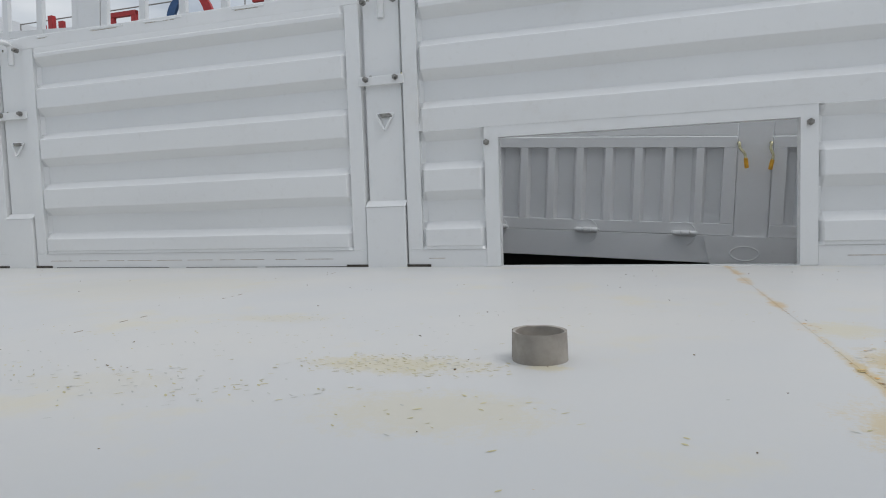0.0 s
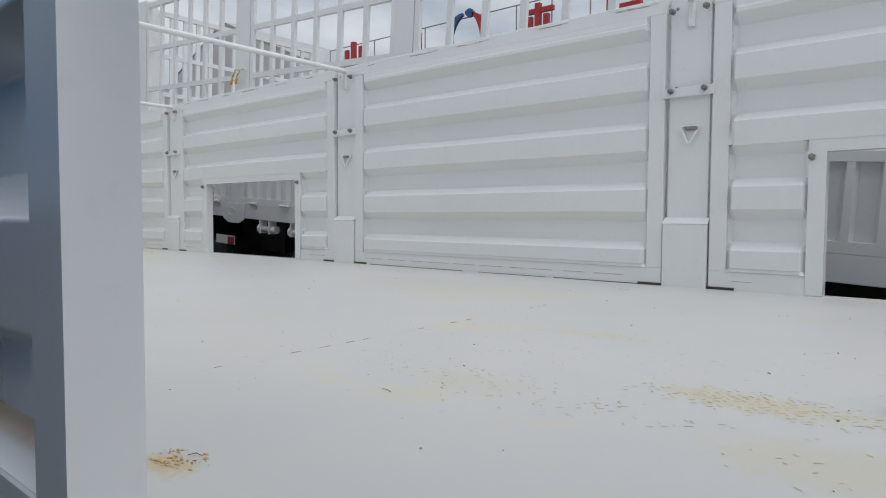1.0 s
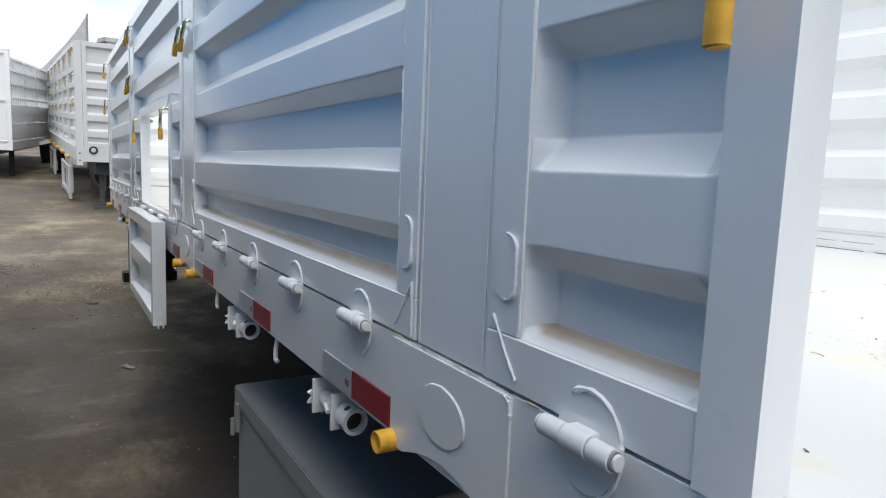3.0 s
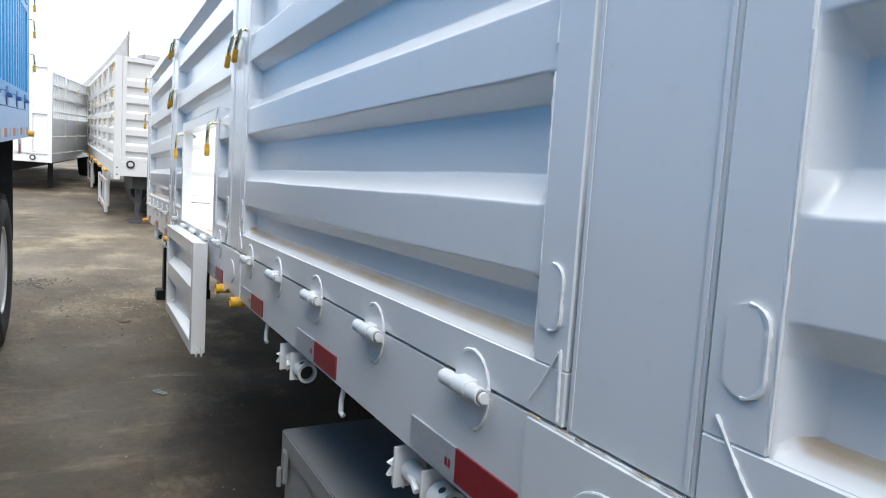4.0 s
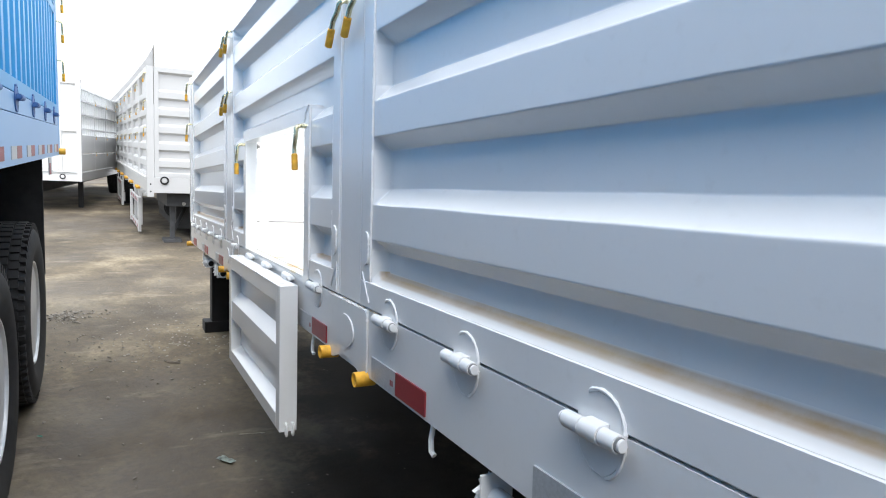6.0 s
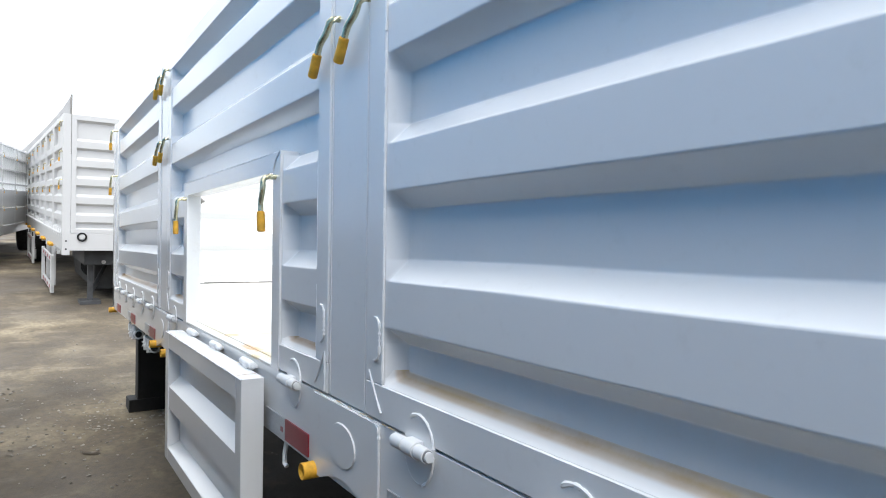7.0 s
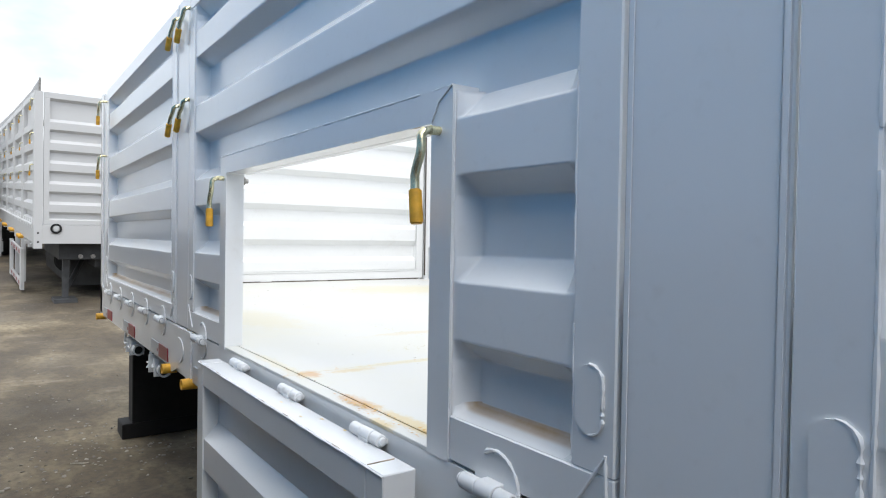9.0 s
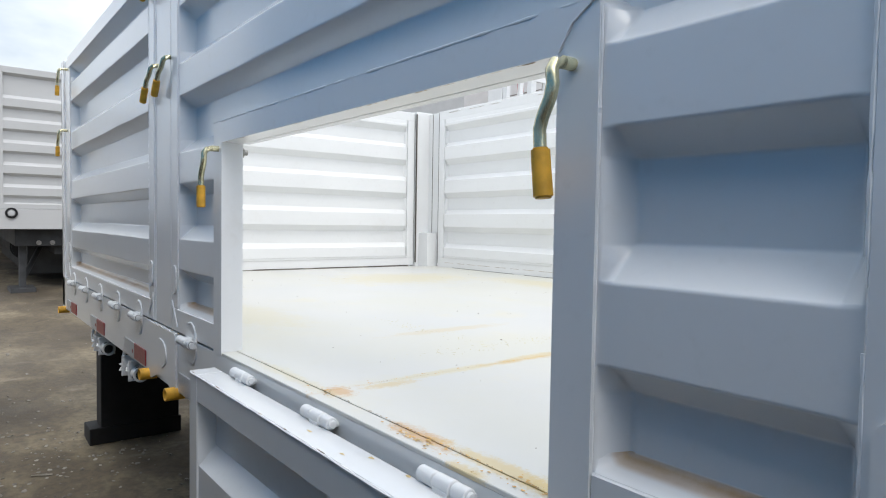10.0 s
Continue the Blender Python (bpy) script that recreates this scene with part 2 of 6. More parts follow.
def rounded(line, r=0.0022):
    """The same line with its corners bent instead of sharp, and a close pair of points beside each bend."""
    res = [line[0]]
    for a, b, c in zip(line, line[1:], line[2:]):
        a, b, c = Vector(a), Vector(b), Vector(c)
        la, lc = (a - b).length, (c - b).length
        ua, uc = (a - b) / la, (c - b) / lc
        ra, rc = min(r, la * 0.28), min(r, lc * 0.28)
        p, q = b + ua * ra, b + uc * rc
        res += [tuple(b + ua * ra * 1.6), tuple(p), tuple(p * 0.25 + b * 0.5 + q * 0.25), tuple(q), tuple(b + uc * rc * 1.6)]
    return res + [line[-1]]


def wave(x, z):
    """The slight wander of a pressed edge."""
    return 0.0022 * noise.noise(Vector((x * 2.6, round(z * 9) * 1.7, 0.4))) + 0.0012 * noise.noise(Vector((x * 8.0, z * 5.0, 3.1)))


def sheet(x0, x1, z0, z1, ribs=RIBS, face=RIB_FACE, low=True, high=True):
    """The pressed sheet of a board; its bays run out in a slope at both ends."""
    bm = B()
    line = sheet_profile(z0, z1, ribs, face, low, high)
    n = max(2, int((x1 - x0) / 0.07))
    xs = [x0, x0 + 0.0015, x0 + 0.0035, x0 + 0.0165, x0 + 0.0185, x0 + 0.0205, x0 + 0.026] + [x0 + (x1 - x0) * i / n for i in range(1, n) if 0.06 < (x1 - x0) * i / n < x1 - x0 - 0.06] + [x1 - 0.026, x1 - 0.0205, x1 - 0.0185, x1 - 0.0165, x1 - 0.0035, x1 - 0.0015, x1]
    cols = []
    for i, x in enumerate(xs):
        k = (0.0, 0.02, 0.09, 0.91, 0.98, 1.0, 1.0)[min(i, len(xs) - 1 - i, 6)]
        ys = [0.004 + (y - 0.004) * k + (0.0009 * noise.noise(Vector((x * 1.9, z * 4.0, 7.0))) if y > 0.02 and 7 < i < len(xs) - 8 else 0.0) for y, z in line]
        back = [0.052 if j in (0, len(line) - 1) else max(y + 0.010, 0.030 if k < 0.9 else 0.0) for j, y in enumerate(ys)]
        zs = [z if z < z0 + 0.04 or z > z1 - (0.045 if high else 0.004) else z + wave(x, z) for j, (q, z) in enumerate(line)]
        cols.append([bm.verts.new((x, y, z)) for y, z in zip(ys, zs)] + [bm.verts.new((x, y, z)) for y, z in zip(back[::-1], zs[::-1])])
    k = len(cols[0])
    for a, b in zip(cols, cols[1:]):
        for j in range(k):
            bm.faces.new((a[j], a[(j + 1) % k], b[(j + 1) % k], b[j]))
    bm.faces.new(cols[0][::-1])
    bm.faces.new(cols[-1])
    return bm


def bead(pts, r=0.0028, step=0.006):
    """A weld bead along pts, lumpy."""
    line = []
    for a, b in zip(pts, pts[1:]):
        a, b = Vector(a), Vector(b)
        n = max(1, int((b - a).length / step))
        line += [a.lerp(b, i / n) for i in range(n)]
    line.append(Vector(pts[-1]))
    return tube(B(), line, r, 6, 0.45, RNG)


def arc(cx, cz, rx, rz, a0, a1, n=14, y=-0.001):
    return [(cx + rx * math.cos(a0 + (a1 - a0) * i / n), y, cz + rz * math.sin(a0 + (a1 - a0) * i / n)) for i in range(n + 1)]


def half_disc(bm, w, h, up, y0, y1):
    pts = [(w / 2 * math.cos(math.pi * i / 14), (h * math.sin(math.pi * i / 14)) * up) for i in range(15)]
    return prism(bm, pts, "y", y0, y1)


def hinge_meshes():
    leaf = half_disc(B(), 0.092, 0.046, 1, -0.0018, 0.002)
    half_disc(leaf, 0.092, 0.056, -1, -0.0025, 0.002)
    barrel = rod(B(), (-0.054, -0.016, 0), (-0.0195, -0.016, 0), 0.0118, seg=18)
    rod(barrel, (0.0205, -0.016, 0), (0.050, -0.016, 0), 0.0118, seg=18)
    rod(barrel, (0.0530, -0.016, 0), (0.0575, -0.016, 0), 0.0082, seg=16)
    rod(barrel, (-0.0615, -0.016, 0), (-0.0565, -0.016, 0), 0.0082, seg=16)
    rod(barrel, (-0.0175, -0.016, 0), (0.0185, -0.016, 0), 0.0128, seg=18)
    box(barrel, -0.0168, 0.0178, -0.016, -0.002, 0.001, 0.0127)
    box(barrel, -0.0535, -0.020, -0.016, -0.002, -0.0117, -0.001)
    box(barrel, 0.021, 0.0495, -0.016, -0.002, -0.0117, -0.001)
    soften(barrel, 0.0008)
    pin = rod(B(), (-0.0565, -0.016, 0), (0.0530, -0.016, 0), 0.0096, seg=16)
    edge = bead(arc(0, -0.001, 0.0465, 0.0565, -1.5, -math.pi + 0.25, 24, -0.0012), 0.0010)
    weld = bead(arc(0, 0.003, 0.046, 0.046, -0.08, 2.15, 24), 0.0030, 0.004)
    low = bead(arc(0.001, -0.002, 0.046, 0.057, -0.05, -1.30, 20), 0.0026)
    return mesh_of("hinge_leaf", leaf, WHITE), mesh_of("hinge_barrel", barrel, WELD), mesh_of("hinge_weld", weld, WELD), mesh_of("hinge_weld_low", low, WELD), mesh_of("hinge_pin", pin, TOOLP), mesh_of("leaf_edge", edge, WELD)


HINGE = hinge_meshes()


def hinge(x, z, m=NEAR, parent=None):
    """One hinge under a board: leaf, with barrel and welds on it."""
    h = share("hinge", HINGE[0], parent or trailer, m @ Matrix.Translation((x - 0.011, 0, z)) @ Matrix.Diagonal((1.0, 0.95, 1.06, 1)))
    share("hinge_barrel", HINGE[1], h)
    share("hinge_weld", HINGE[2], h)
    share("lower_weld", HINGE[3], h)
    share("hinge_pin", HINGE[4], h, None, "grey hinge pin")
    share("leaf_edge", HINGE[5], h)
    return h


LEVER_ME = tube(B(), [(0, 0.012, 0.002), (0, -0.018, 0.002), (0, -0.030, -0.001), (0, -0.036, -0.009), (0.001, -0.037, -0.024), (-0.004, -0.037, -0.037), (-0.0160, -0.037, -0.054), (-0.0215, -0.037, -0.066), (-0.0225, -0.037, -0.082), (-0.0225, -0.037, -0.105)], 0.0072, 12)
LEVER_ME = mesh_of("lever", LEVER_ME, STEEL)
GRIP = rod(B(), (-0.0225, -0.037, -0.086), (-0.0230, -0.037, -0.139), 0.0102, 0.0106, 16)
GRIP = mesh_of("grip", soften(GRIP, 0.002, 2), YELLOW)


def lever(x, z, m=NEAR, lean=0.0, parent=None):
    """A cranked locking lever with a yellow grip; its bolt goes through the frame at x, z."""
    ob = share("locking_lever", LEVER_ME, parent or trailer, m @ pose(x, 0, z, 0, lean, 0), "zinc-plated cranked locking lever with yellow grip")
    share("grip", GRIP, ob, None, "yellow rubber grip")
    return ob


def board(x0, x1, m, opening=False, shift=0.0, name="side_board"):
    """One drop side between two posts, from x0 (low) to x1; with a small loading opening in its middle if asked."""
    mid = (x0 + x1) / 2 + shift
    half = OPEN_HALF if m is NEAR else OPEN_HALF + 0.005
    spans = [(x0, x1)] if not opening else [(x0, mid - half - 0.056), (mid + half + 0.056, x1)]
    z0, z1 = LIP + 0.066, TOP - 0.062
    foot = LIP if m is NEAR else LIP - 0.012
    side = part(name, soften(box(B(), *spans[0], 0, 0.048, foot, z0)), WHITE, trailer, "white ribbed steel drop-side board with a small loading opening" if opening else "white ribbed steel drop-side board", m)
    for a, b in spans[1:]:
        part("bottom_rail", soften(box(B(), a, b, 0, 0.048, foot, z0)), WHITE, side, "", m)
    for a, b in spans:
        x = a + 0.09
        while x < b - 0.16:
            w = RNG.uniform(0.07, 0.15)
            part("seam_gap", box(B(), x, min(x + w, b - 0.06), 0.046, 0.0486, LIP + 0.028, LIP + 0.0300), DIRT, side, "", m)
            x += w + RNG.uniform(0.02, 0.06)
    for k, (a, b) in enumerate(spans):
        ua, ub = a + (0.064 if k == 0 else 0.0) + 0.004, b - (0.064 if k == len(spans) - 1 else 0.0) - 0.004
        ld = B()
        rows_ = []
        n = max(3, int((ub - ua - 0.05) / 0.02))
        ends_ = [0.0, 0.0045, 0.009, 0.0145, 0.02]
        for x in [ua + e for e in ends_] + [ua + 0.025 + (ub - ua - 0.05) * i / n for i in range(n + 1)] + [ub - e for e in ends_[::-1]]:
            lift = 0.0016 * noise.noise(Vector((x * 5, 1.0, 2.0)))
            k_ = min(1.0, (x - ua + 0.003) / 0.0185, (ub - x + 0.003) / 0.0185)
            rows_.append([ld.verts.new((x, 0.0035 + (y - 0.0035) * k_, z0 + (dz if not opening else min(dz, 0.0135 + (dz - 0.0135) * 0.4)))) for y, dz in ((0.0030, 0.0004), (0.020, 0.0060), (0.030, 0.0098), (0.0370, 0.0135), (0.0415, 0.0165 + lift), (0.0440, 0.0202 + lift), (0.0455, 0.0240 + lift), (0.0464, 0.0280 + lift), (0.0466, 0.010), (0.012, 0.0010))])
        for p, q in zip(rows_, rows_[1:]):
            for j in range(10):
                ld.faces.new((p[j], p[(j + 1) % 10], q[(j + 1) % 10], q[j]))
        ld.faces.new(rows_[0][::-1])
        ld.faces.new(rows_[-1])
        part("ledge_dust", ld, DUST, side, "brown dust lying on the ledge", m, 80)
        for x in (ua - 0.004, ub + 0.004):
            hi = z1 if not opening else OPEN_TOP + 0.04
            z = z0 + 0.01
            while z < hi - 0.05:
                e = min(hi, z + RNG.uniform(0.10, 0.42))
                part("seam_weld", bead([(x, 0.0012, z), (x + RNG.uniform(-0.0012, 0.0012), 0.0012, (z + e) / 2), (x, 0.0012, e)], 0.0017 if opening else 0.0022, 0.009), WELD, side, "", m)
                z = e + RNG.uniform(0.005, 0.09)
    # uneven joints along the top edge, inside
    x = x0 + 0.1
    while x < x1 - 0.2:
        w = RNG.uniform(0.06, 0.22)
        part("top_weld", bead([(x, 0.0485, TOP - 0.012), (x + w / 2, 0.0485, TOP - 0.012 - RNG.uniform(0, 0.006)), (x + w, 0.0485, TOP - 0.012)], 0.0028, 0.008), WELD, side, "", m)
        part("seam_gap", box(B(), x + 0.01, x + w * 0.8, 0.046, 0.0487, TOP - 0.020, TOP - 0.0178), DIRT, side, "", m)
        x += w + RNG.uniform(0.05, 0.4)
    part("top_rail", soften(box(B(), x0, x1, 0, 0.048, TOP - 0.062, TOP)), WHITE, side, "", m)
    for a, b in ((x0, x0 + 0.064), (x1 - 0.064, x1)):
        part("frame_upright", soften(box(B(), a, b, 0.0, 0.048, z0, z1)), WHITE, side, "", m)
    xa, xb = x0 + 0.064, x1 - 0.064
    hx = [x1 - 0.190 - 0.3615 * i * (x1 - x0) / 1.846 for i in range(5)]
    if not opening:
        part("pressed_sheet", sheet(xa, xb, z0, z1), WHITE, side, "", m, 50)
    else:
        oa, ob_ = mid - half, mid + half
        portal = [(oa - 0.056, LIP - 0.004), (oa - 0.056, OPEN_TOP + 0.052), (ob_ + 0.056, OPEN_TOP + 0.052), (ob_ + 0.056, LIP - 0.004), (ob_, LIP - 0.004), (ob_, OPEN_TOP), (oa, OPEN_TOP), (oa, LIP - 0.004)]
        part("door_frame", soften(prism(B(), portal, "y", -0.002, 0.050), 0.005, 3), WHITE, side, "", m)
        if m is NEAR:
            part("lintel_angle", soften(box(B(), oa + 0.004, ob_ - 0.004, 0.0445, 0.066, OPEN_TOP - 0.0006, OPEN_TOP + 0.045), 0.0015), WHITE, side, "", m)
        x = oa
        while x < ob_ - 0.02:
            w = RNG.uniform(0.006, 0.035)
            part("lintel_rust", bead([(x, 0.0012, OPEN_TOP + 0.0010), (x + w / 2, 0.0016, OPEN_TOP + 0.0006), (min(x + w, ob_), 0.0012, OPEN_TOP + 0.0010)], RNG.uniform(0.0005, 0.0013), 0.004), DIRT, side, "brown rust under the lintel edge", m)
            x += w + RNG.uniform(0.0, 0.02)
        # white bead added to draw the sky highlight on the lintel's upper edge
        part("lintel_highlight", bead([(oa - 0.05, -0.0008, OPEN_TOP + 0.0505), (mid, -0.0008, OPEN_TOP + 0.0508), (ob_ + 0.054, -0.0008, OPEN_TOP + 0.0505)], 0.0020, 0.02), WELD, side, "", m)
        part("pressed_sheet", sheet(xa, oa - 0.056, z0, BAY_TOP, BAY_RIBS, 0.086, True, False), WHITE, side, "", m, 50)
        part("pressed_sheet", sheet(ob_ + 0.056, xb, z0, BAY_TOP, BAY_RIBS, 0.086, True, False), WHITE, side, "", m, 50)
        part("pressed_sheet", sheet(xa, xb, BAY_TOP, z1, RIBS[2:], RIB_FACE, False, True), WHITE, side, "", m, 50)
        hx = [xa + 0.138, xb - 0.124]
        for x in (oa - 0.022, ob_ + 0.022) if m is NEAR else (oa - 0.046, ob_ + 0.030):
            lever(x, 1.522 if mid > -1 else 1.514, m, -28.0 if m is FAR and x > mid else -7.0 if x > mid else RNG.uniform(-2, 1))
            bm = rod(B(), (x, 0.048, 1.512), (x, 0.060, 1.512), 0.0125, seg=6)
            rod(bm, (x, 0.058, 1.512), (x, 0.069, 1.512), 0.007, seg=10)
            part("bolt", bm, BOLT, side, "bare steel bolt", m)
        part("mitre_weld", bead([(ob_ + 0.002, -0.003, OPEN_TOP + 0.002), (ob_ + 0.020, -0.003, OPEN_TOP + 0.030), (ob_ + 0.046, -0.003, OPEN_TOP + 0.046), (ob_ + 0.055, -0.003, OPEN_TOP + 0.051)], 0.0013), WELD, side, "", m)
    for x in hx:
        hinge(x, 1.012, m)
    # short slot plates and mitre welds at the lower corners
    for x, s in ((x0 + 0.037, 1), (x1 - 0.036, -1)):
        pl = [(x + s * 0.0195 * math.cos(q), 1.193 + 0.018 * math.sin(q)) for q in (math.pi * i / 8 for i in range(9))] + [(x - s * 0.0195 * math.cos(q), 1.148 - 0.018 * math.sin(q)) for q in (math.pi * i / 8 for i in range(9))]
        part("slot_plate", prism(B(), pl, "y", -0.003, 0.002), WHITE, side, "", m)
        part("slot_weld", bead(sorted(((a, -0.002, c) for a, c in pl if a >= x - 0.0035), key=lambda p: math.atan2(p[2] - 1.176, p[0] - x + 0.02)), 0.0023, 0.004), WELD, side, "", m)
        part("corner_weld", bead([(x - 0.022 * s, -0.001, 1.108), (x + 0.008 * s, -0.001, 1.062), (x + 0.028 * s, -0.001, 1.036)], 0.0020), WELD, side, "", m)
        if s < 0:
            part("corner_weld", bead([(x + 0.024, -0.001, 1.112), (x + 0.026, -0.001, 1.07), (x + 0.027, -0.001, 1.026)], 0.0022), WELD, side, "", m)
    return side


def post(c, m, rod_end=True):
    """A fixed post between two boards, the gusset plate below it, its bolts, ring and levers."""
    p = part("post", soften(box(B(), c - POST_W, c + POST_W, 0.003, 0.012, 1.02, TOP + 0.01)), WHITE, trailer, "white steel post between side boards", m)
    for s in (-1, 1):
        part("post_fold", soften(box(B(), c + s * (POST_W - 0.007) - 0.004, c + s * (POST_W - 0.007) + 0.004, 0.0012, 0.0035, 1.024, TOP + 0.008), 0.0015, 2), WHITE, p, "", m)
        g = c + s * 0.02
        while abs(g - c) < 0.2:
            w = RNG.uniform(0.006, 0.03)
            part("gap_rust", bead([(g, -0.0012, 1.0185), (g + s * w, -0.0012, 1.0185)], RNG.uniform(0.0005, 0.0010), 0.004), RNG.choice((OCHRE, OCHRE, DIRT, WELD, SEAM)), p, "rust and old caulk in the gap above the side beam", m)
            g += s * (w + RNG.uniform(0.004, 0.04))
    core = box(B(), c - POST_W + 0.01, c + POST_W - 0.01, 0.012, 0.030, 1.02, TOP)
    box(core, c - POST_W + 0.002, c + POST_W - 0.002, 0.030, 0.058, 1.0, 1.27)
    part("post_core", soften(core), WHITE, p, "", m)
    part("sleeve_cap", soften(prism(B(), [(0.030, 1.295), (0.030, 1.27), (0.060, 1.27)], "x", c - POST_W, c + POST_W)), WHITE, p, "", m)
    part("lock_bar", soften(box(B(), c - POST_W - 0.012, c + POST_W + 0.012, 0.048, 0.056, 1.775, 1.812)), WHITE, p, "", m)
    for s in (-1, 1):
        for z in (1.80, 2.115):
            bm = rod(B(), (c + s * 0.066, 0.05, z), (c + s * 0.066, 0.068, z), 0.0125, seg=6)
            rod(bm, (c + s * 0.066, 0.066, z), (c + s * 0.066, 0.078, z), 0.007, seg=10)
            part("bolt", bm, BOLT, p, "bare steel bolt", m)
            lever(c + 0.015 + s * 0.070, z + 0.014, m @ Matrix.Translation((0, 0.018, 0)), RNG.uniform(36, 41) if c == POSTS[5] else RNG.uniform(27, 36))
    ring = tube(B(), [(c + 0.006 + 0.036 * a, 0.036 + 0.012 * (1 - b), 1.590 + 0.068 * b) for a, b in ((0, 0), (0.14, 0.04), (0.55, 0.48), (0.97, 0.90), (0.98, 0.98), (0.86, 1), (0, 1), (-0.86, 1), (-0.98, 0.98), (-0.97, 0.90), (-0.55, 0.48), (-0.14, 0.04), (0, 0))], 0.0048, 8)
    lr = part("lashing_ring", ring, WELD, p, "white steel lashing ring", m)
    clip = box(B(), c - 0.012, c + 0.030, 0.030, 0.046, 1.643, 1.658)
    rod(clip, (c - 0.016, 0.042, 1.656), (c + 0.040, 0.042, 1.645), 0.0042, seg=8)
    part("ring_clip", soften(clip, 0.002), BOLT, lr, "dark steel clip", m)
    return p


def hollow_cap(x, z):
    """A plastic cap on a pipe end, its front dished."""
    bm = rod(B(), (x, 0.02, z), (x, -0.034, z), 0.0188, seg=20)
    front = min(bm.faces, key=lambda f: f.calc_center_median().y)
    for width, deep in ((0.0035, 0.0), (0.0045, 0.006)):
        bmesh.ops.inset_region(bm, faces=[front], thickness=width, depth=-deep)
    return soften(bm, 0.0012, 1)


def gusset(c, m):
    """Plate on the side beam under a post, with a pressed round and two yellow-capped pipe ends below."""
    w = 0.156
    pts = [(c - w, 0.834), (c - w, 1.014), (c + w, 1.014), (c + w, 0.834)]
    pts += [(c + w - 0.03 - 0.024 * i, 0.836 + 0.028 * math.sin(math.pi * i / 10)) for i in range(11)]
    g = part("gusset_plate", prism(B(), pts, "y", -0.005, 0.004), WHITE, trailer, "white gusset plate under a post", m)
    part("gusset_round", soften(prism(B(), [(c + 0.062 * math.cos(2 * math.pi * i / 40), 0.935 + 0.043 * math.sin(2 * math.pi * i / 40)) for i in range(40)], "y", -0.0078, -0.004), 0.0018, 3), WHITE, g, "", m)
    part("gusset_edge", bead(arc(c, 0.935, 0.0625, 0.0435, 0, 2 * math.pi, 40, -0.0052), 0.0011), WELD, g, "", m)
    part("gusset_weld", bead([(c + w, -0.004, 0.85), (c + w + 0.002, -0.004, 0.93), (c + w, -0.004, 0.985)], 0.0018), WELD, g, "", m)
    part("gusset_weld", bead([(c + w + 0.001, -0.004, 0.988), (c + w - 0.002, -0.004, 1.008), (c + w - 0.012, -0.004, 1.013)], 0.0028, 0.004), WELD, g, "", m)
    for s in (-1, 1):
        bm = hollow_cap(c + s * 0.15, 0.842)
        part("pipe_cap", bm, YELLOW, g, "yellow plastic pipe cap", m)
    return g


# side beams, with a shallow lip on top
for m in (NEAR, FAR):
    beam = prism(B(), [(0.0, 0.848), (0.0, 1.0165), (0.045, 1.0165), (0.045, 1.006), (0.010, 1.006), (0.010, 0.858), (0.075, 0.858), (0.075, 0.848)], "x", FRONT, 7.0)
    part("side_beam", soften(beam, 0.0015), WHITE, trailer, "white painted side beam", m)
    for c in POSTS:
        post(c, m)
        gusset(c, m)
    ends = POSTS + [CORNER]
    for i, (b_, a_) in enumerate(zip(ends, ends[1:])):
        a, b = a_ + POST_W + 0.004, b_ - POST_W - 0.004
        board(a, b, m, opening=i in (2, 4), shift=OFFSETS[m is NEAR].get(i, 0.0))


# ---- deck ----
PALE, OCH, ORANGE = (0.62, 0.54, 0.30), (0.60, 0.44, 0.15), (0.56, 0.30, 0.08)
STAINS = [(-0.42, 0.84, 0.22, 0.08, 0.7, PALE), (-0.28, 0.63, 0.22, 0.13, 0.45, PALE), (-1.7, 1.75, 0.8, 0.5, 0.22, PALE), (-0.80, 0.66, 0.2, 0.1, 0.2, PALE), (-0.85, 1.2, 0.2, 0.08, 0.35, PALE), (0.30, 0.95, 0.07, 0.16, 0.8, OCH), (0.242, 0.85, 0.02, 0.45, 0.8, OCH),
          (0.30, 1.22, 0.10, 0.12, 0.6, PALE), (0.24, 0.66, 0.12, 0.16, 0.8, OCH), (-0.84, 0.17, 0.07, 0.04, 0.95, OCH), (-0.66, 0.13, 0.06, 0.03, 0.4, PALE),
          (-3.95, 0.035, 0.11, 0.035, 1.0, ORANGE), (-3.81, 0.00, 0.07, 0.03, 0.9, OCH), (-4.25, 0.06, 0.06, 0.04, 1.0, ORANGE), (-3.66, 0.05, 0.12, 0.05, 0.8, OCH), (-4.265, 0.36, 0.030, 0.34, 0.8, PALE), (-4.24, 0.16, 0.03, 0.10, 0.8, OCH), (-4.275, 0.62, 0.035, 0.14, 0.8, OCH),
          (-4.70, 0.68, 0.05, 0.34, 0.45, OCH), (-4.42, 0.035, 0.30, 0.03, 0.6, PALE), (-3.78, 0.045, 0.22, 0.03, 0.9, OCH), (-5.3, 0.3, 0.5, 0.2, 0.5, PALE), (-6.3, 1.6, 0.5, 0.7, 0.7, PALE), (-5.5, 2.1, 0.9, 0.25, 0.75, PALE), (-0.18, 0.86, 0.05, 0.03, 0.7, PALE)]
BLOOMS = [(-0.85, 0.172, 0.011, 16, 2.4), (-3.95, 0.024, 0.012, 14, 3.2), (-4.262, 0.045, 0.006, 9, 1.8), (-3.80, 0.004, 0.006, 8, 1.8), (0.235, 0.92, 0.018, 10, 0.6)]
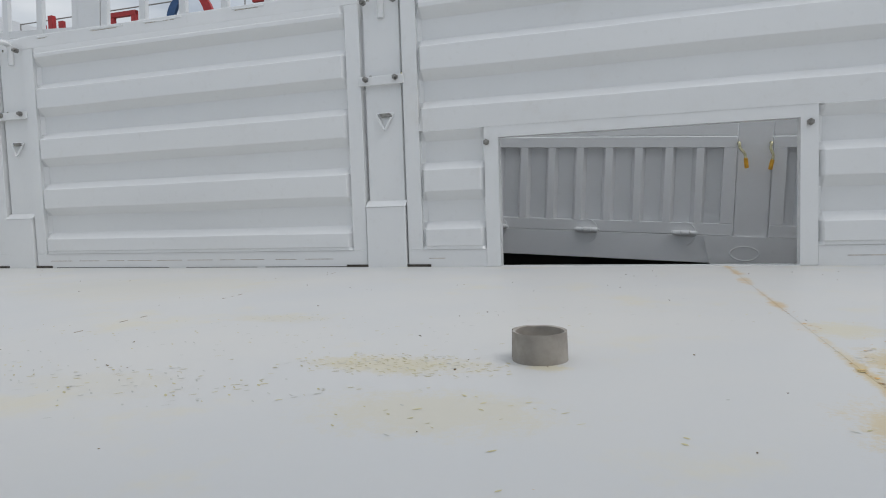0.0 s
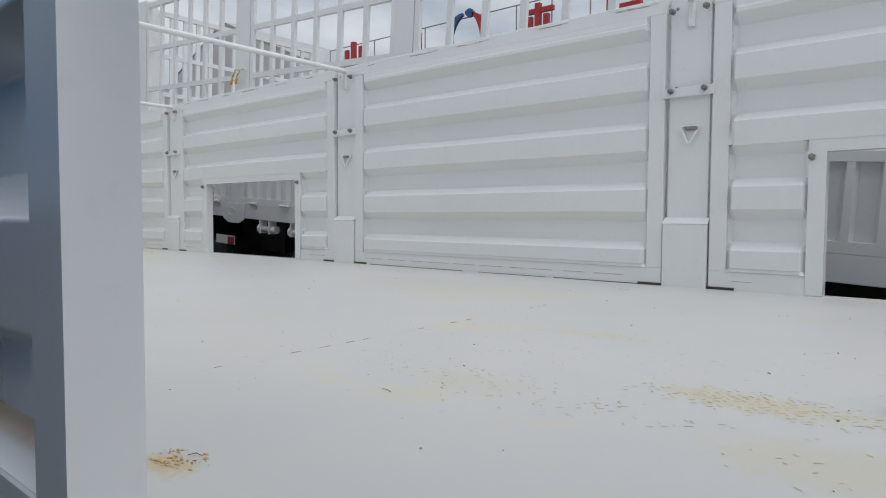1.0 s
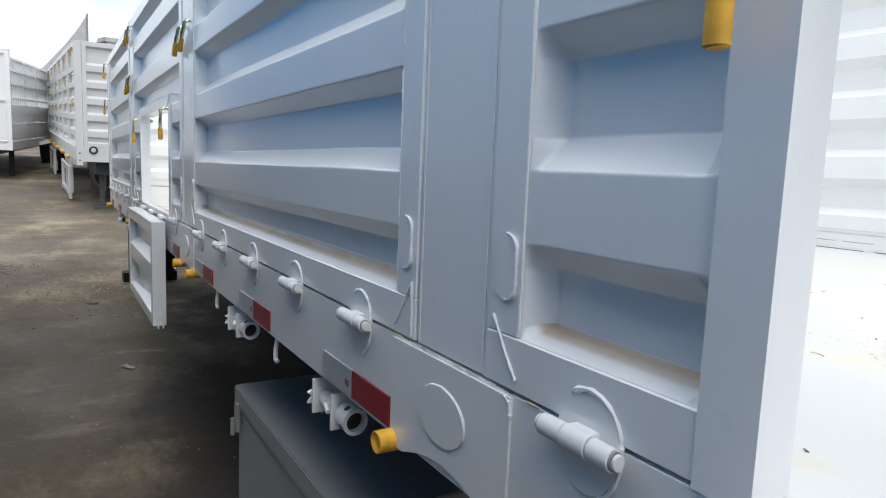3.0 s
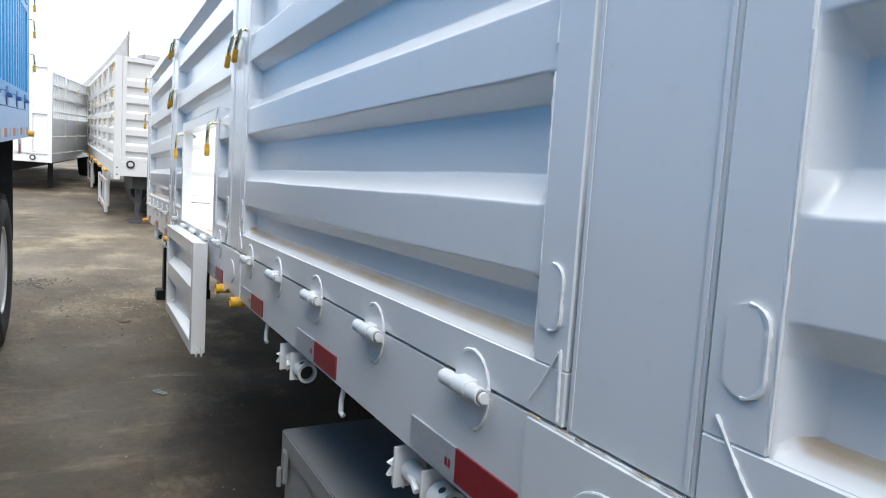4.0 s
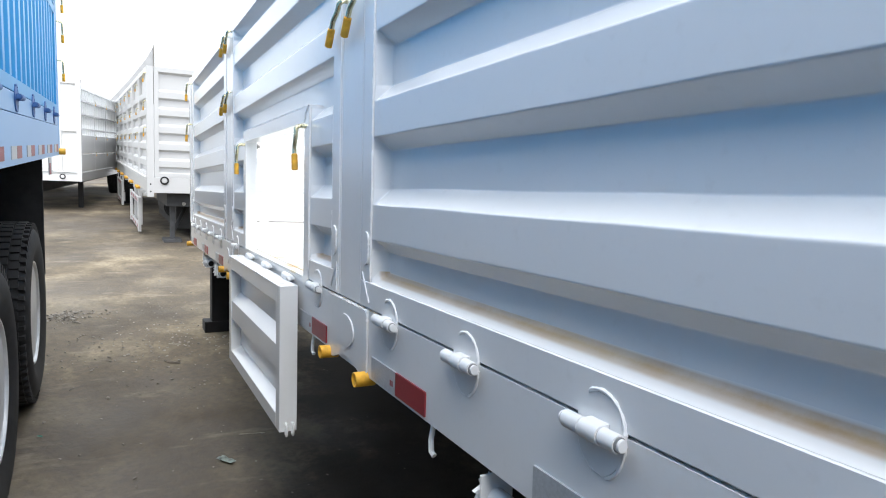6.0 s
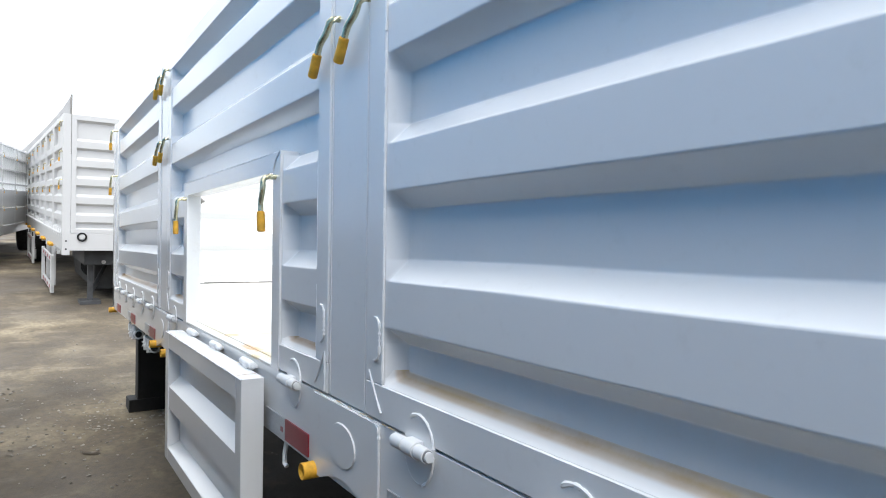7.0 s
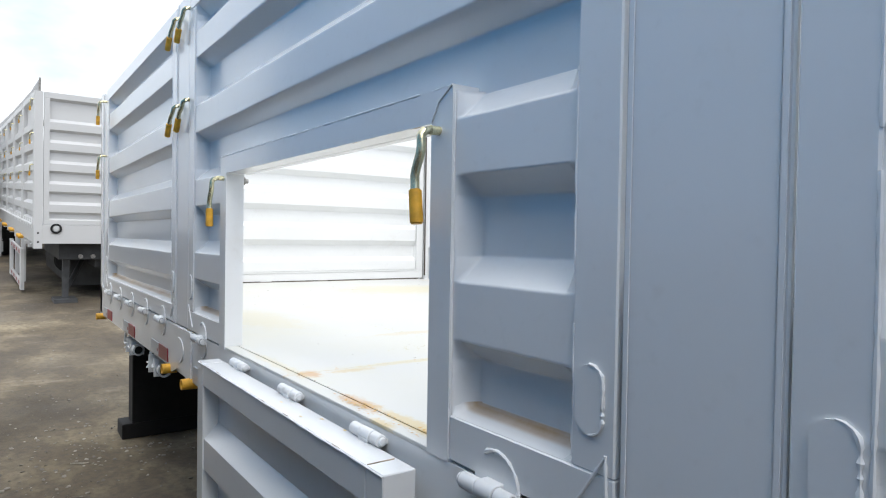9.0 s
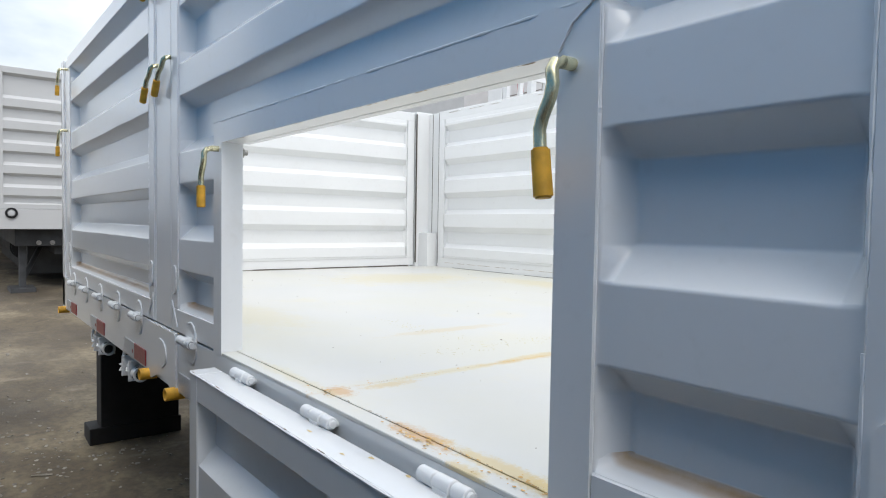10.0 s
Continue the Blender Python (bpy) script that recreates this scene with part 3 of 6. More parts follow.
def deck_material():
    """White-painted chequer plate, rubbed and rusting at the plate joints and in a few scuffed patches."""
    m, n, l, b = material("deck_paint", 0.42)
    big = noise_node(n, l, 1.3, 4)
    base = ramp(n, l, big, [(0.3, (0.585, 0.592, 0.59)), (0.72, (0.635, 0.627, 0.60))])
    yellow = ramp(n, l, noise_node(n, l, 3.0, 7, rough=0.68), [(0.54, (0, 0, 0)), (0.72, (0.6, 0.6, 0.6))])
    c = mix(n, l, yellow, base, (0.66, 0.61, 0.46))
    specks = ramp(n, l, noise_node(n, l, 46, 3, rough=0.75), [(0.735, (0, 0, 0)), (0.765, (0.8, 0.8, 0.8))])
    thin = ramp(n, l, noise_node(n, l, 2.1, 5, rough=0.7), [(0.55, (0, 0, 0)), (0.66, (1, 1, 1))])
    c = mix(n, l, mix(n, l, thin, (0, 0, 0), specks), c, (0.52, 0.36, 0.10))
    co = n.new("ShaderNodeTexCoord")
    sx = n.new("ShaderNodeSeparateXYZ")
    l.new(co.outputs["Object"], sx.inputs["Vector"])
    old = n.new("ShaderNodeMapRange")
    old.inputs["From Min"].default_value, old.inputs["From Max"].default_value = -2.6, -4.4
    l.new(sx.outputs["X"], old.inputs["Value"])
    aged = ramp(n, l, noise_node(n, l, 1.1, 6, rough=0.65), [(0.36, (0.1, 0.1, 0.1)), (0.62, (0.65, 0.65, 0.65))])
    c = mix(n, l, mix(n, l, 1.0, old.outputs["Result"], aged, "MULTIPLY"), c, (0.605, 0.595, 0.515))
    warp = noise_node(n, l, 7, 6, rough=0.7)
    total = None
    for x in (0.195, -4.235):
        d = n.new("ShaderNodeMath"); d.operation = "SUBTRACT"; d.inputs[1].default_value = x
        l.new(sx.outputs["X"], d.inputs[0])
        a = n.new("ShaderNodeMath"); a.operation = "ABSOLUTE"
        l.new(d.outputs[0], a.inputs[0])
        k = n.new("ShaderNodeMath"); k.operation = "MULTIPLY_ADD"; k.inputs[1].default_value, k.inputs[2].default_value = -9.0, 0.46
        l.new(a.outputs[0], k.inputs[0])
        if total is None:
            total = k.outputs[0]
        else:
            mx = n.new("ShaderNodeMath"); mx.operation = "MAXIMUM"
            l.new(total, mx.inputs[0]); l.new(k.outputs[0], mx.inputs[1])
            total = mx.outputs[0]
    mu = n.new("ShaderNodeMath"); mu.operation = "ADD"
    l.new(total, mu.inputs[0]); l.new(warp, mu.inputs[1])
    seam = ramp(n, l, mu.outputs[0], [(0.80, (0, 0, 0)), (1.02, (0.9, 0.9, 0.9))])
    gaps = ramp(n, l, noise_node(n, l, 2.6, 3), [(0.42, (0.04, 0.04, 0.04)), (0.58, (1, 1, 1))])
    seam = mix(n, l, 1.0, seam, gaps, "MULTIPLY")
    c = mix(n, l, mix(n, l, 1.0, seam, (0.75, 0.75, 0.75), "MULTIPLY"), c, (0.57, 0.37, 0.11))
    # soft yellow and orange stains with ragged edges: x, y, reach along x and y, colour
    rag = mix(n, l, 0.40, noise_node(n, l, 19, 10, rough=0.80), noise_node(n, l, 130, 6, rough=0.75))
    for px, py, rx, ry, k, tone in STAINS:
        px -= 0.045 if px > -3 else -0.03
        mp = n.new("ShaderNodeMapping")
        mp.inputs["Location"].default_value = (-px / rx, -py / ry, 0)
        mp.inputs["Scale"].default_value = (1 / rx, 1 / ry, 0)
        l.new(co.outputs["Object"], mp.inputs["Vector"])
        ln = n.new("ShaderNodeVectorMath"); ln.operation = "LENGTH"
        l.new(mp.outputs["Vector"], ln.inputs[0])
        sb = n.new("ShaderNodeMath"); sb.operation = "MULTIPLY_ADD"; sb.inputs[1].default_value, sb.inputs[2].default_value = -0.36, 0.40
        l.new(ln.outputs["Value"], sb.inputs[0])
        ad = n.new("ShaderNodeMath"); ad.operation = "ADD"
        l.new(sb.outputs[0], ad.inputs[0]); l.new(rag, ad.inputs[1])
        c = mix(n, l, ramp(n, l, ad.outputs[0], [(0.60, (0, 0, 0)), (0.80, (k * 0.70, k * 0.70, k * 0.70))]), c, tone)
    edge = n.new("ShaderNodeMath"); edge.operation = "MULTIPLY_ADD"; edge.inputs[1].default_value, edge.inputs[2].default_value = -6.0, 0.72
    l.new(sx.outputs["Y"], edge.inputs[0])
    ea = n.new("ShaderNodeMath"); ea.operation = "ADD"
    l.new(edge.outputs[0], ea.inputs[0]); l.new(noise_node(n, l, 5.5, 7, rough=0.72), ea.inputs[1])
    c = mix(n, l, ramp(n, l, ea.outputs[0], [(1.0, (0, 0, 0)), (1.15, (0.85, 0.85, 0.85))]), c, (0.58, 0.36, 0.11))
    l.new(c, b.inputs["Base Color"])
    bump(n, l, b, noise_node(n, l, 60, 4), 0.10, 0.001)
    return m


DECKM = deck_material()
joints = [-7.10, -5.70, -4.235, -2.70, -1.250, 0.195, 1.66, 3.1, 4.5, 7.0]
deck = part("deck", box(B(), FRONT + 0.02, 6.95, 0.030, WIDE - 0.030, 1.000, 1.0155), DECKM, trailer, "white painted chequer-plate deck with rust at the joints", FALL)
for a, b in zip(joints, joints[1:]):
    part("deck_plate", soften(box(B(), a + 0.0001, b - 0.0001, 0.0362, WIDE - 0.0362, 1.016, DECK), 0.0003), DECKM, deck, "", FALL)

# sills in the two openings of each side, and the drop doors that hang from them
def small_door(mid, m):
    x0, x1 = mid - OPEN_HALF + 0.004, mid + OPEN_HALF - 0.004
    y0, y1, z0, z1 = -0.078, -0.018, 0.495, 0.992
    d = part("loading_door", soften(box(B(), x0 + 0.055, x1 - 0.055, y0, y1, z1 - 0.062, z1), 0.002), WHITE, trailer, "white ribbed loading door hanging open below the deck", m)
    part("door_bottom_rail", soften(box(B(), x0 + 0.055, x1 - 0.055, y0, y1, z0, z0 + 0.052), 0.002), WHITE, d, "", m)
    for a, b in ((x0, x0 + 0.055), (x1 - 0.055, x1)):
        part("door_stile", soften(box(B(), a, b, y0, y1, z0, z1), 0.002), WHITE, d, "", m)
    a, b, lo, hi = x0 + 0.055, x1 - 0.055, z0 + 0.052, z1 - 0.062
    line = [(y0 + 0.004, lo), (y0 + 0.044, lo + 0.02), (y0 + 0.044, lo + 0.11), (y0 + 0.004, lo + 0.15), (y0 + 0.004, lo + 0.235), (y0 + 0.044, lo + 0.275), (y0 + 0.044, hi - 0.02), (y0 + 0.004, hi)]
    part("door_sheet", prism(B(), line + [(y + 0.006, z) for y, z in line[::-1]], "x", a, b), WHITE, d, "", m)
    part("door_weld", bead([(x0 + 0.01 + 0.13 * i, y0 - 0.001 + 0.001 * (i % 2), z1 - 0.002) for i in range(9)], 0.0022, 0.02), WELD, d, "", m)
    x = x0 + 0.02
    while x < x1 - 0.04:
        w = RNG.uniform(0.006, 0.03)
        part("edge_grime", box(B(), x, x + w, y0 + 0.0012, y0 + 0.0022, z1 - 0.001, z1 + 0.0006), DIRT, d, "grime along the door edge", m)
        x += w + RNG.uniform(0.06, 0.22)
    part("edge_grime", box(B(), x1 - 0.0575, x1 - 0.0555, y0 + 0.004, y1 - 0.006, z1 - 0.001, z1 + 0.0006), DIRT, d, "", m)
    for s in (-0.36, 0.0, 0.36):
        bm = rod(B(), (mid + s - 0.052, -0.014, 1.002), (mid + s - 0.0185, -0.014, 1.002), 0.0112, seg=18)
        rod(bm, (mid + s - 0.016, -0.014, 1.002), (mid + s + 0.020, -0.014, 1.002), 0.0118, seg=18)
        rod(bm, (mid + s + 0.0225, -0.014, 1.002), (mid + s + 0.050, -0.014, 1.002), 0.0112, seg=18)
        rod(bm, (mid + s + 0.050, -0.014, 1.002), (mid + s + 0.055, -0.014, 1.002), 0.0075, seg=14)
        rod(bm, (mid + s - 0.057, -0.014, 1.002), (mid + s + 0.05, -0.014, 1.002), 0.0070, seg=14)
        box(bm, mid + s - 0.050, mid + s - 0.02, -0.012, 0.004, 0.994, 1.003)
        box(bm, mid + s + 0.024, mid + s + 0.048, -0.012, 0.004, 0.994, 1.003)
        box(bm, mid + s - 0.014, mid + s + 0.018, -0.026, -0.014, 0.990, 0.999)
        part("door_hinge", soften(bm, 0.0015), WELD, d, "", m)
    for y in (-0.034, -0.056):
        part("door_stop", tube(B(), [(x1 - 0.004, y, z0 + 0.030)] + [(x1 + 0.010 + 0.011 * math.cos(q), y, z0 + 0.010 + 0.020 * math.sin(q)) for q in (1.9 - 0.55 * i for i in range(10))], 0.0042, 8), WHITE, d, "", m)
    for bx, by in ((mid + 0.035, y0 + 0.030), (mid + 0.16, y0 + 0.022), (mid + 0.29, y1 - 0.006), (mid + 0.20, y1 - 0.010)):
        blot = B()
        ring = [blot.verts.new((bx + RNG.uniform(0.003, 0.010) * math.cos(a), by + RNG.uniform(0.0015, 0.004) * math.sin(a), z1 + 0.0006)) for a in (2 * math.pi * j / 9 for j in range(9))]
        blot.faces.new(ring)
        part("rust_spot", blot, OCHRE, d, "ochre rust spot", m)
    part("door_sill", soften(box(B(), mid - OPEN_HALF, mid + OPEN_HALF, -0.001, 0.0358, 1.0168, 1.0238), 0.0012), DECKM, trailer, "rust-streaked white sill of a loading opening", m if m is NEAR else Matrix.Translation((0, 0, -0.010)) @ m)


for m in (NEAR, FAR):
    for mid in [(POSTS[i] + POSTS[i + 1]) / 2 + d for i, d in OFFSETS[m is NEAR].items()]:
        small_door(mid, m)

# front wall and corner posts
y0, y1 = 0.16, WIDE - 0.16
ENDM = Matrix(((0, 1, 0, FRONT + 0.03), (1, 0, 0, 0), (0, 0, 1, 0), (0, 0, 0, 1)))
front = part("front_wall", soften(box(B(), y0, y1, 0, 0.048, LIP, LIP + 0.058)), WHITE, trailer, "white ribbed steel front wall", ENDM)
part("top_rail", soften(box(B(), y0, y1, 0, 0.048, TOP - 0.062, TOP)), WHITE, front, "", ENDM)
for a, b in ((y0, y0 + 0.06), (y1 - 0.06, y1)):
    part("frame_upright", soften(box(B(), a, b, 0, 0.048, LIP + 0.058, TOP - 0.062)), WHITE, front, "", ENDM)
part("pressed_sheet", sheet(y0 + 0.06, y1 - 0.06, LIP + 0.058, TOP - 0.062), WHITE, front, "", ENDM, 50)
for m in (NEAR, FAR):
    part("pipe_cap", hollow_cap(CORNER - 0.04, 0.842), YELLOW, trailer, "yellow plastic pipe cap", m)
    cp = box(B(), FRONT, FRONT + 0.075, 0.0, 0.15, 0.86, TOP + 0.01)
    box(cp, FRONT, FRONT + 0.012, 0.0, 0.16, 0.86, TOP)
    box(cp, FRONT + 0.01, CORNER + 0.09, 0.008, 0.03, 1.02, TOP)
    box(cp, FRONT + 0.02, CORNER + 0.06, 0.03, 0.12, 1.0, 1.27)
    part("corner_post", soften(cp), WHITE, trailer, "white steel corner post", m)
    for z in (1.80, 2.12):
        lever(CORNER + 0.055, z, m, 12.0)
rear = part("rear_wall", soften(box(B(), 6.95, 7.0, 0.0, WIDE, LIP, TOP)), WHITE, trailer, "white steel rear wall")
for m in (NEAR, FAR):
    part("rear_side", soften(box(B(), 5.12, 6.94, 0.0, 0.05, LIP, TOP)), WHITE, trailer, "white steel side board", m)

# tie rods across the bed, hooked down at both ends
for c in POSTS:
    pts = [(c + 0.02, 0.036, 2.05), (c + 0.02, 0.036, 2.135), (c + 0.02, 0.044, 2.152), (c + 0.02, 0.07, 2.158), (c + 0.02, WIDE / 2, 2.15), (c + 0.02, WIDE - 0.07, 2.158), (c + 0.02, WIDE - 0.044, 2.152), (c + 0.02, WIDE - 0.036, 2.135), (c + 0.02, WIDE - 0.036, 2.05)]
    part("tie_rod", tube(B(), pts, 0.0145, 12), WHITE, trailer, "white steel tie rod hooked into both posts")

# dark slots in the deck's edge beside the posts
for m in (NEAR, FAR):
    for c in POSTS:
        for s in (-1, 1):
            part("edge_slot", box(B(), c + s * 0.140 - 0.052, c + s * 0.140 + 0.052, 0.047, 0.0515, DECK - 0.002, DECK + 0.0105), SEAM, deck, "", FALL @ m)


def rust_marks():
    """Worn crests of the tread pattern, rubbed through the paint in a few patches."""
    rng = random.Random(12)
    groups = {"rust": B(), "worn": B()}
    for px, py, rx, ry, share_, rusty in ((-0.42, 0.84, 0.20, 0.080, 0.85, 0.85), (-0.28, 0.63, 0.17, 0.10, 0.15, 0.8), (-0.78, 0.66, 0.22, 0.12, 0.26, 0.35), (-1.04, 0.70, 0.10, 0.07, 0.25, 0.5), (-0.56, 0.66, 0.16, 0.10, 0.16, 0.5),
                                           (0.29, 0.98, 0.08, 0.09, 0.4, 0.7), (-0.80, 1.22, 0.14, 0.06, 0.3, 0.4), (-0.70, 0.95, 0.50, 0.32, 0.07, 0.5), (-0.95, 0.45, 0.35, 0.22, 0.015, 0.5), (0.05, 0.50, 0.40, 0.26, 0.015, 0.6), (-0.15, 1.35, 0.40, 0.3, 0.03, 0.4), (-1.30, 0.85, 0.30, 0.35, 0.05, 0.5), (0.42, 0.85, 0.16, 0.10, 0.15, 0.8), (-4.72, 0.62, 0.3, 0.05, 0.4, 0.8), (-4.40, 0.7, 0.05, 0.4, 0.4, 0.9)):
        px -= 0.035 if px > -3 else 0.0
        n = int(2 * rx / 0.021)
        k = int(2 * ry / 0.017)
        for i in range(-n, n + 1):
            for j in range(-k, k + 1):
                x, y = px + i * 0.0105 + rng.uniform(-0.004, 0.004) + 0.008 * noise.noise(Vector((i * 0.2, j * 0.2, px))), py + j * 0.0085 + rng.uniform(-0.003, 0.003)
                if (i + j) % 2 or ((x - px) / rx) ** 2 + ((y - py) / ry) ** 2 > rng.uniform(0.1, 1.1) or rng.random() > share_:
                    continue
                a = (0.65 if i % 2 else -0.65) + rng.uniform(-0.15, 0.15)
                L, w = rng.uniform(0.003, 0.0075), rng.uniform(0.0006, 0.0018)
                ca, sa = math.cos(a), math.sin(a)
                bm = groups["rust" if rng.random() < rusty else "worn"]
                vs = [bm.verts.new((x + u * ca - v * sa, y + u * sa + v * ca, DECK + 0.0004)) for u, v in ((-L, 0), (-L * 0.3, -w), (L * 0.5, -w), (L, 0), (L * 0.4, w), (-L * 0.4, w))]
                bm.faces.new(vs)
    tagged(part("tread_rust", groups["rust"], MUSTARD, deck, "mustard rust on the tread crests", FALL), "", "", "", "stuff")
    tagged(part("tread_wear", groups["worn"], WORN, deck, "grey worn tread crests", FALL), "", "", "", "stuff")


WORN = plain("worn_paint", (0.50, 0.51, 0.47), 0.6, 0, 0.12, 25)
MUSTARD = plain("mustard_rust", (0.55, 0.50, 0.27), 0.7, 0, 0.2, 14)
rust_marks()

# dark strips that draw the walls' shadow gap, and the open grooves of the far corner posts
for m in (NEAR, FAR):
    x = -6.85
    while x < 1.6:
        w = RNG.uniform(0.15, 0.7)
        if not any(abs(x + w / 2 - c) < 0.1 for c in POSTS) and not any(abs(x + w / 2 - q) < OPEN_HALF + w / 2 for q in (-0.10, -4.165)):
            part("foot_gap_shade", box(B(), x, x + w, 0.0484, 0.0512, DECK - 0.001, DECK + RNG.uniform(0.0012, 0.003)), SEAM, deck, "dark strip drawn as the shadow gap at the foot of a wall", FALL @ m)
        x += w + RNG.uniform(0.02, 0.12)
    for x, w in ((CORNER + 0.092, 0.006), (CORNER + 0.015, 0.005)):
        part("corner_groove", box(B(), x, x + w * 0.6, 0.046, 0.0492, 1.04, TOP - 0.01), SEAM, trailer, "dark open groove beside a corner post", m)
    part("corner_groove", box(B(), FRONT + 0.078, FRONT + 0.0805, 0.146, 0.158, 1.04, TOP - 0.01), SEAM, trailer, "", m)
# the same drawn shadow gap along the front wall
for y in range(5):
    part("foot_gap_shade", box(B(), FRONT + 0.078, FRONT + 0.081, 0.2 + 0.43 * y, 0.55 + 0.43 * y, DECK - 0.001, DECK + 0.0035), SEAM, deck, "", FALL)


def rust_bloom(x, y, r, n=26, stretch=2.0, seed=1):
    """A scatter of torn rust flakes round a spot."""
    rng = random.Random(seed)
    for k, mat in enumerate((OCHRE, RUST)):
        bm = B()
        for i in range(n if k == 0 else n // 3):
            q = rng.gauss(0, 0.5) * r * stretch
            px, py = x + q, y + rng.gauss(0, 0.45) * r
            s = rng.uniform(0.08, 0.32) * r * (1.0 if k == 0 else 0.6)
            turn = rng.uniform(-0.5, 0.5)
            ring = []
            for j in range(11):
                a = 2 * math.pi * j / 11
                u, v = s * rng.uniform(0.4, 1.3) * math.cos(a) * 1.5, s * rng.uniform(0.4, 1.2) * math.sin(a) * 0.7
                ring.append(bm.verts.new((px + u * math.cos(turn) - v * math.sin(turn), py + u * math.sin(turn) + v * math.cos(turn), DECK + 0.0009 + 0.0004 * k + 0.00001 * i)))
            bm.faces.new(ring)
        tagged(part("rust_bloom", bm, mat, deck, "ochre rust bloom" if k == 0 else "dark rust flakes", FALL), "", "", "", "stuff")


for i, (x, y, r, n, st) in enumerate(BLOOMS):
    rust_bloom(x - 0.04 if x > -3 else x + 0.03, y, r, n, st, i + 5)


def rust_specks(name, place, count, size, mat, label, seed):
    """Tiny torn flakes of rust strewn along a line."""
    rng = random.Random(seed)
    bm = B()
    for i in range(count):
        x, y = place(rng)
        r = size * rng.uniform(0.3, 1.0) ** 2
        turn = rng.uniform(0, 6.3)
        q = rng.uniform(0.4, 0.9)
        ring = [bm.verts.new((x + r * rng.uniform(0.6, 1.4) * math.cos(a + turn), y + q * r * rng.uniform(0.6, 1.4) * math.sin(a + turn), (DECK if y > 0.036 else 1.0240) + 0.0007 + 0.000002 * i)) for a in (2 * math.pi * j / 6 for j in range(6))]
        bm.faces.new(ring)
    tagged(part(name, bm, mat, deck, label, FALL), "", "", "", "stuff")


def along_sill(c, spread):
    return lambda r: (c + r.gauss(0, spread), r.choice((0.0375, r.gauss(0.036, 0.004), r.gauss(0.028, 0.010), r.gauss(0.022, 0.010))))


AMBER = plain("amber_rust", (0.60, 0.37, 0.13), 0.8, 0, 0.3, 60)
BARK = plain("brown_rust", (0.34, 0.23, 0.13), 0.9, 0, 0.4, 60)
for c in (-4.13, -0.14):
    rust_specks("sill_rust", lambda r: (r.uniform(c - 0.52, c + 0.52), r.gauss(0.0365, 0.0009)), 190, 0.0022, BARK, "brown rust in the sill joint", 21)
for c, spread, n in ((-3.92, 0.045, 90), (-4.235, 0.02, 30), (-3.78, 0.04, 30), (-3.70, 0.03, 24)):
    rust_specks("sill_rust", along_sill(c, spread), n, 0.0036, AMBER, "amber rust specks on the sill", int(-c * 100))
for c, n, far in ((-4.235, 110, 0.9), (0.195, 90, 1.5)):
    patches = [random.Random(n + q).uniform(0.05, far) for q in range(7)]
    rust_specks("joint_rust", lambda r: (c + r.gauss(0, 0.008) * r.choice((0.4, 1, 2.5)), abs(r.gauss(r.choice(patches), 0.05)) + 0.04), n, 0.0042, AMBER, "amber rust specks along a plate joint", n)
    rust_specks("joint_rust", lambda r: (c + r.gauss(0, 0.0025), abs(r.gauss(r.choice(patches), 0.09)) + 0.04), n // 2, 0.0024, BARK, "brown rust specks along a plate joint", n + 1)

rust_specks("rust_patch", lambda r: (r.gauss(-0.885, 0.022), r.gauss(0.188, 0.012)), 46, 0.0040, AMBER, "amber rust flakes on the deck", 71)
rust_specks("rust_patch", lambda r: (r.gauss(-0.888, 0.016), r.gauss(0.190, 0.008)), 22, 0.0026, BARK, "brown rust flakes on the deck", 72)
rust_specks("rust_patch", lambda r: (r.gauss(0.265, 0.030), r.gauss(0.98, 0.10)), 60, 0.0034, AMBER, "amber rust flakes on the deck", 73)

# reflective tape, strap winches and hanging hooks under the near beam
k = 0
for i in range(-4, 9):
    x = -1.384 - 0.686 * i
    if x < -7.0 or x > 6.5 or any(abs(x - c) < 0.21 for c in POSTS):
        continue
    part("red_tape", box(B(), x - 0.077, x + 0.077, -0.0035, 0.0, 0.856, 0.908), TAPER, trailer, "dark red reflective tape")
    part("white_tape", box(B(), x - 0.228, x - 0.079, -0.0034, 0.0, 0.856, 0.908), TAPEW, trailer, "grey-white reflective tape")
    for q in (0.0, 0.010):
        part("print_mark", box(B(), x - 0.108 + q, x - 0.101 + q, -0.0038, -0.0030, 0.871, 0.884), TAPER, trailer)


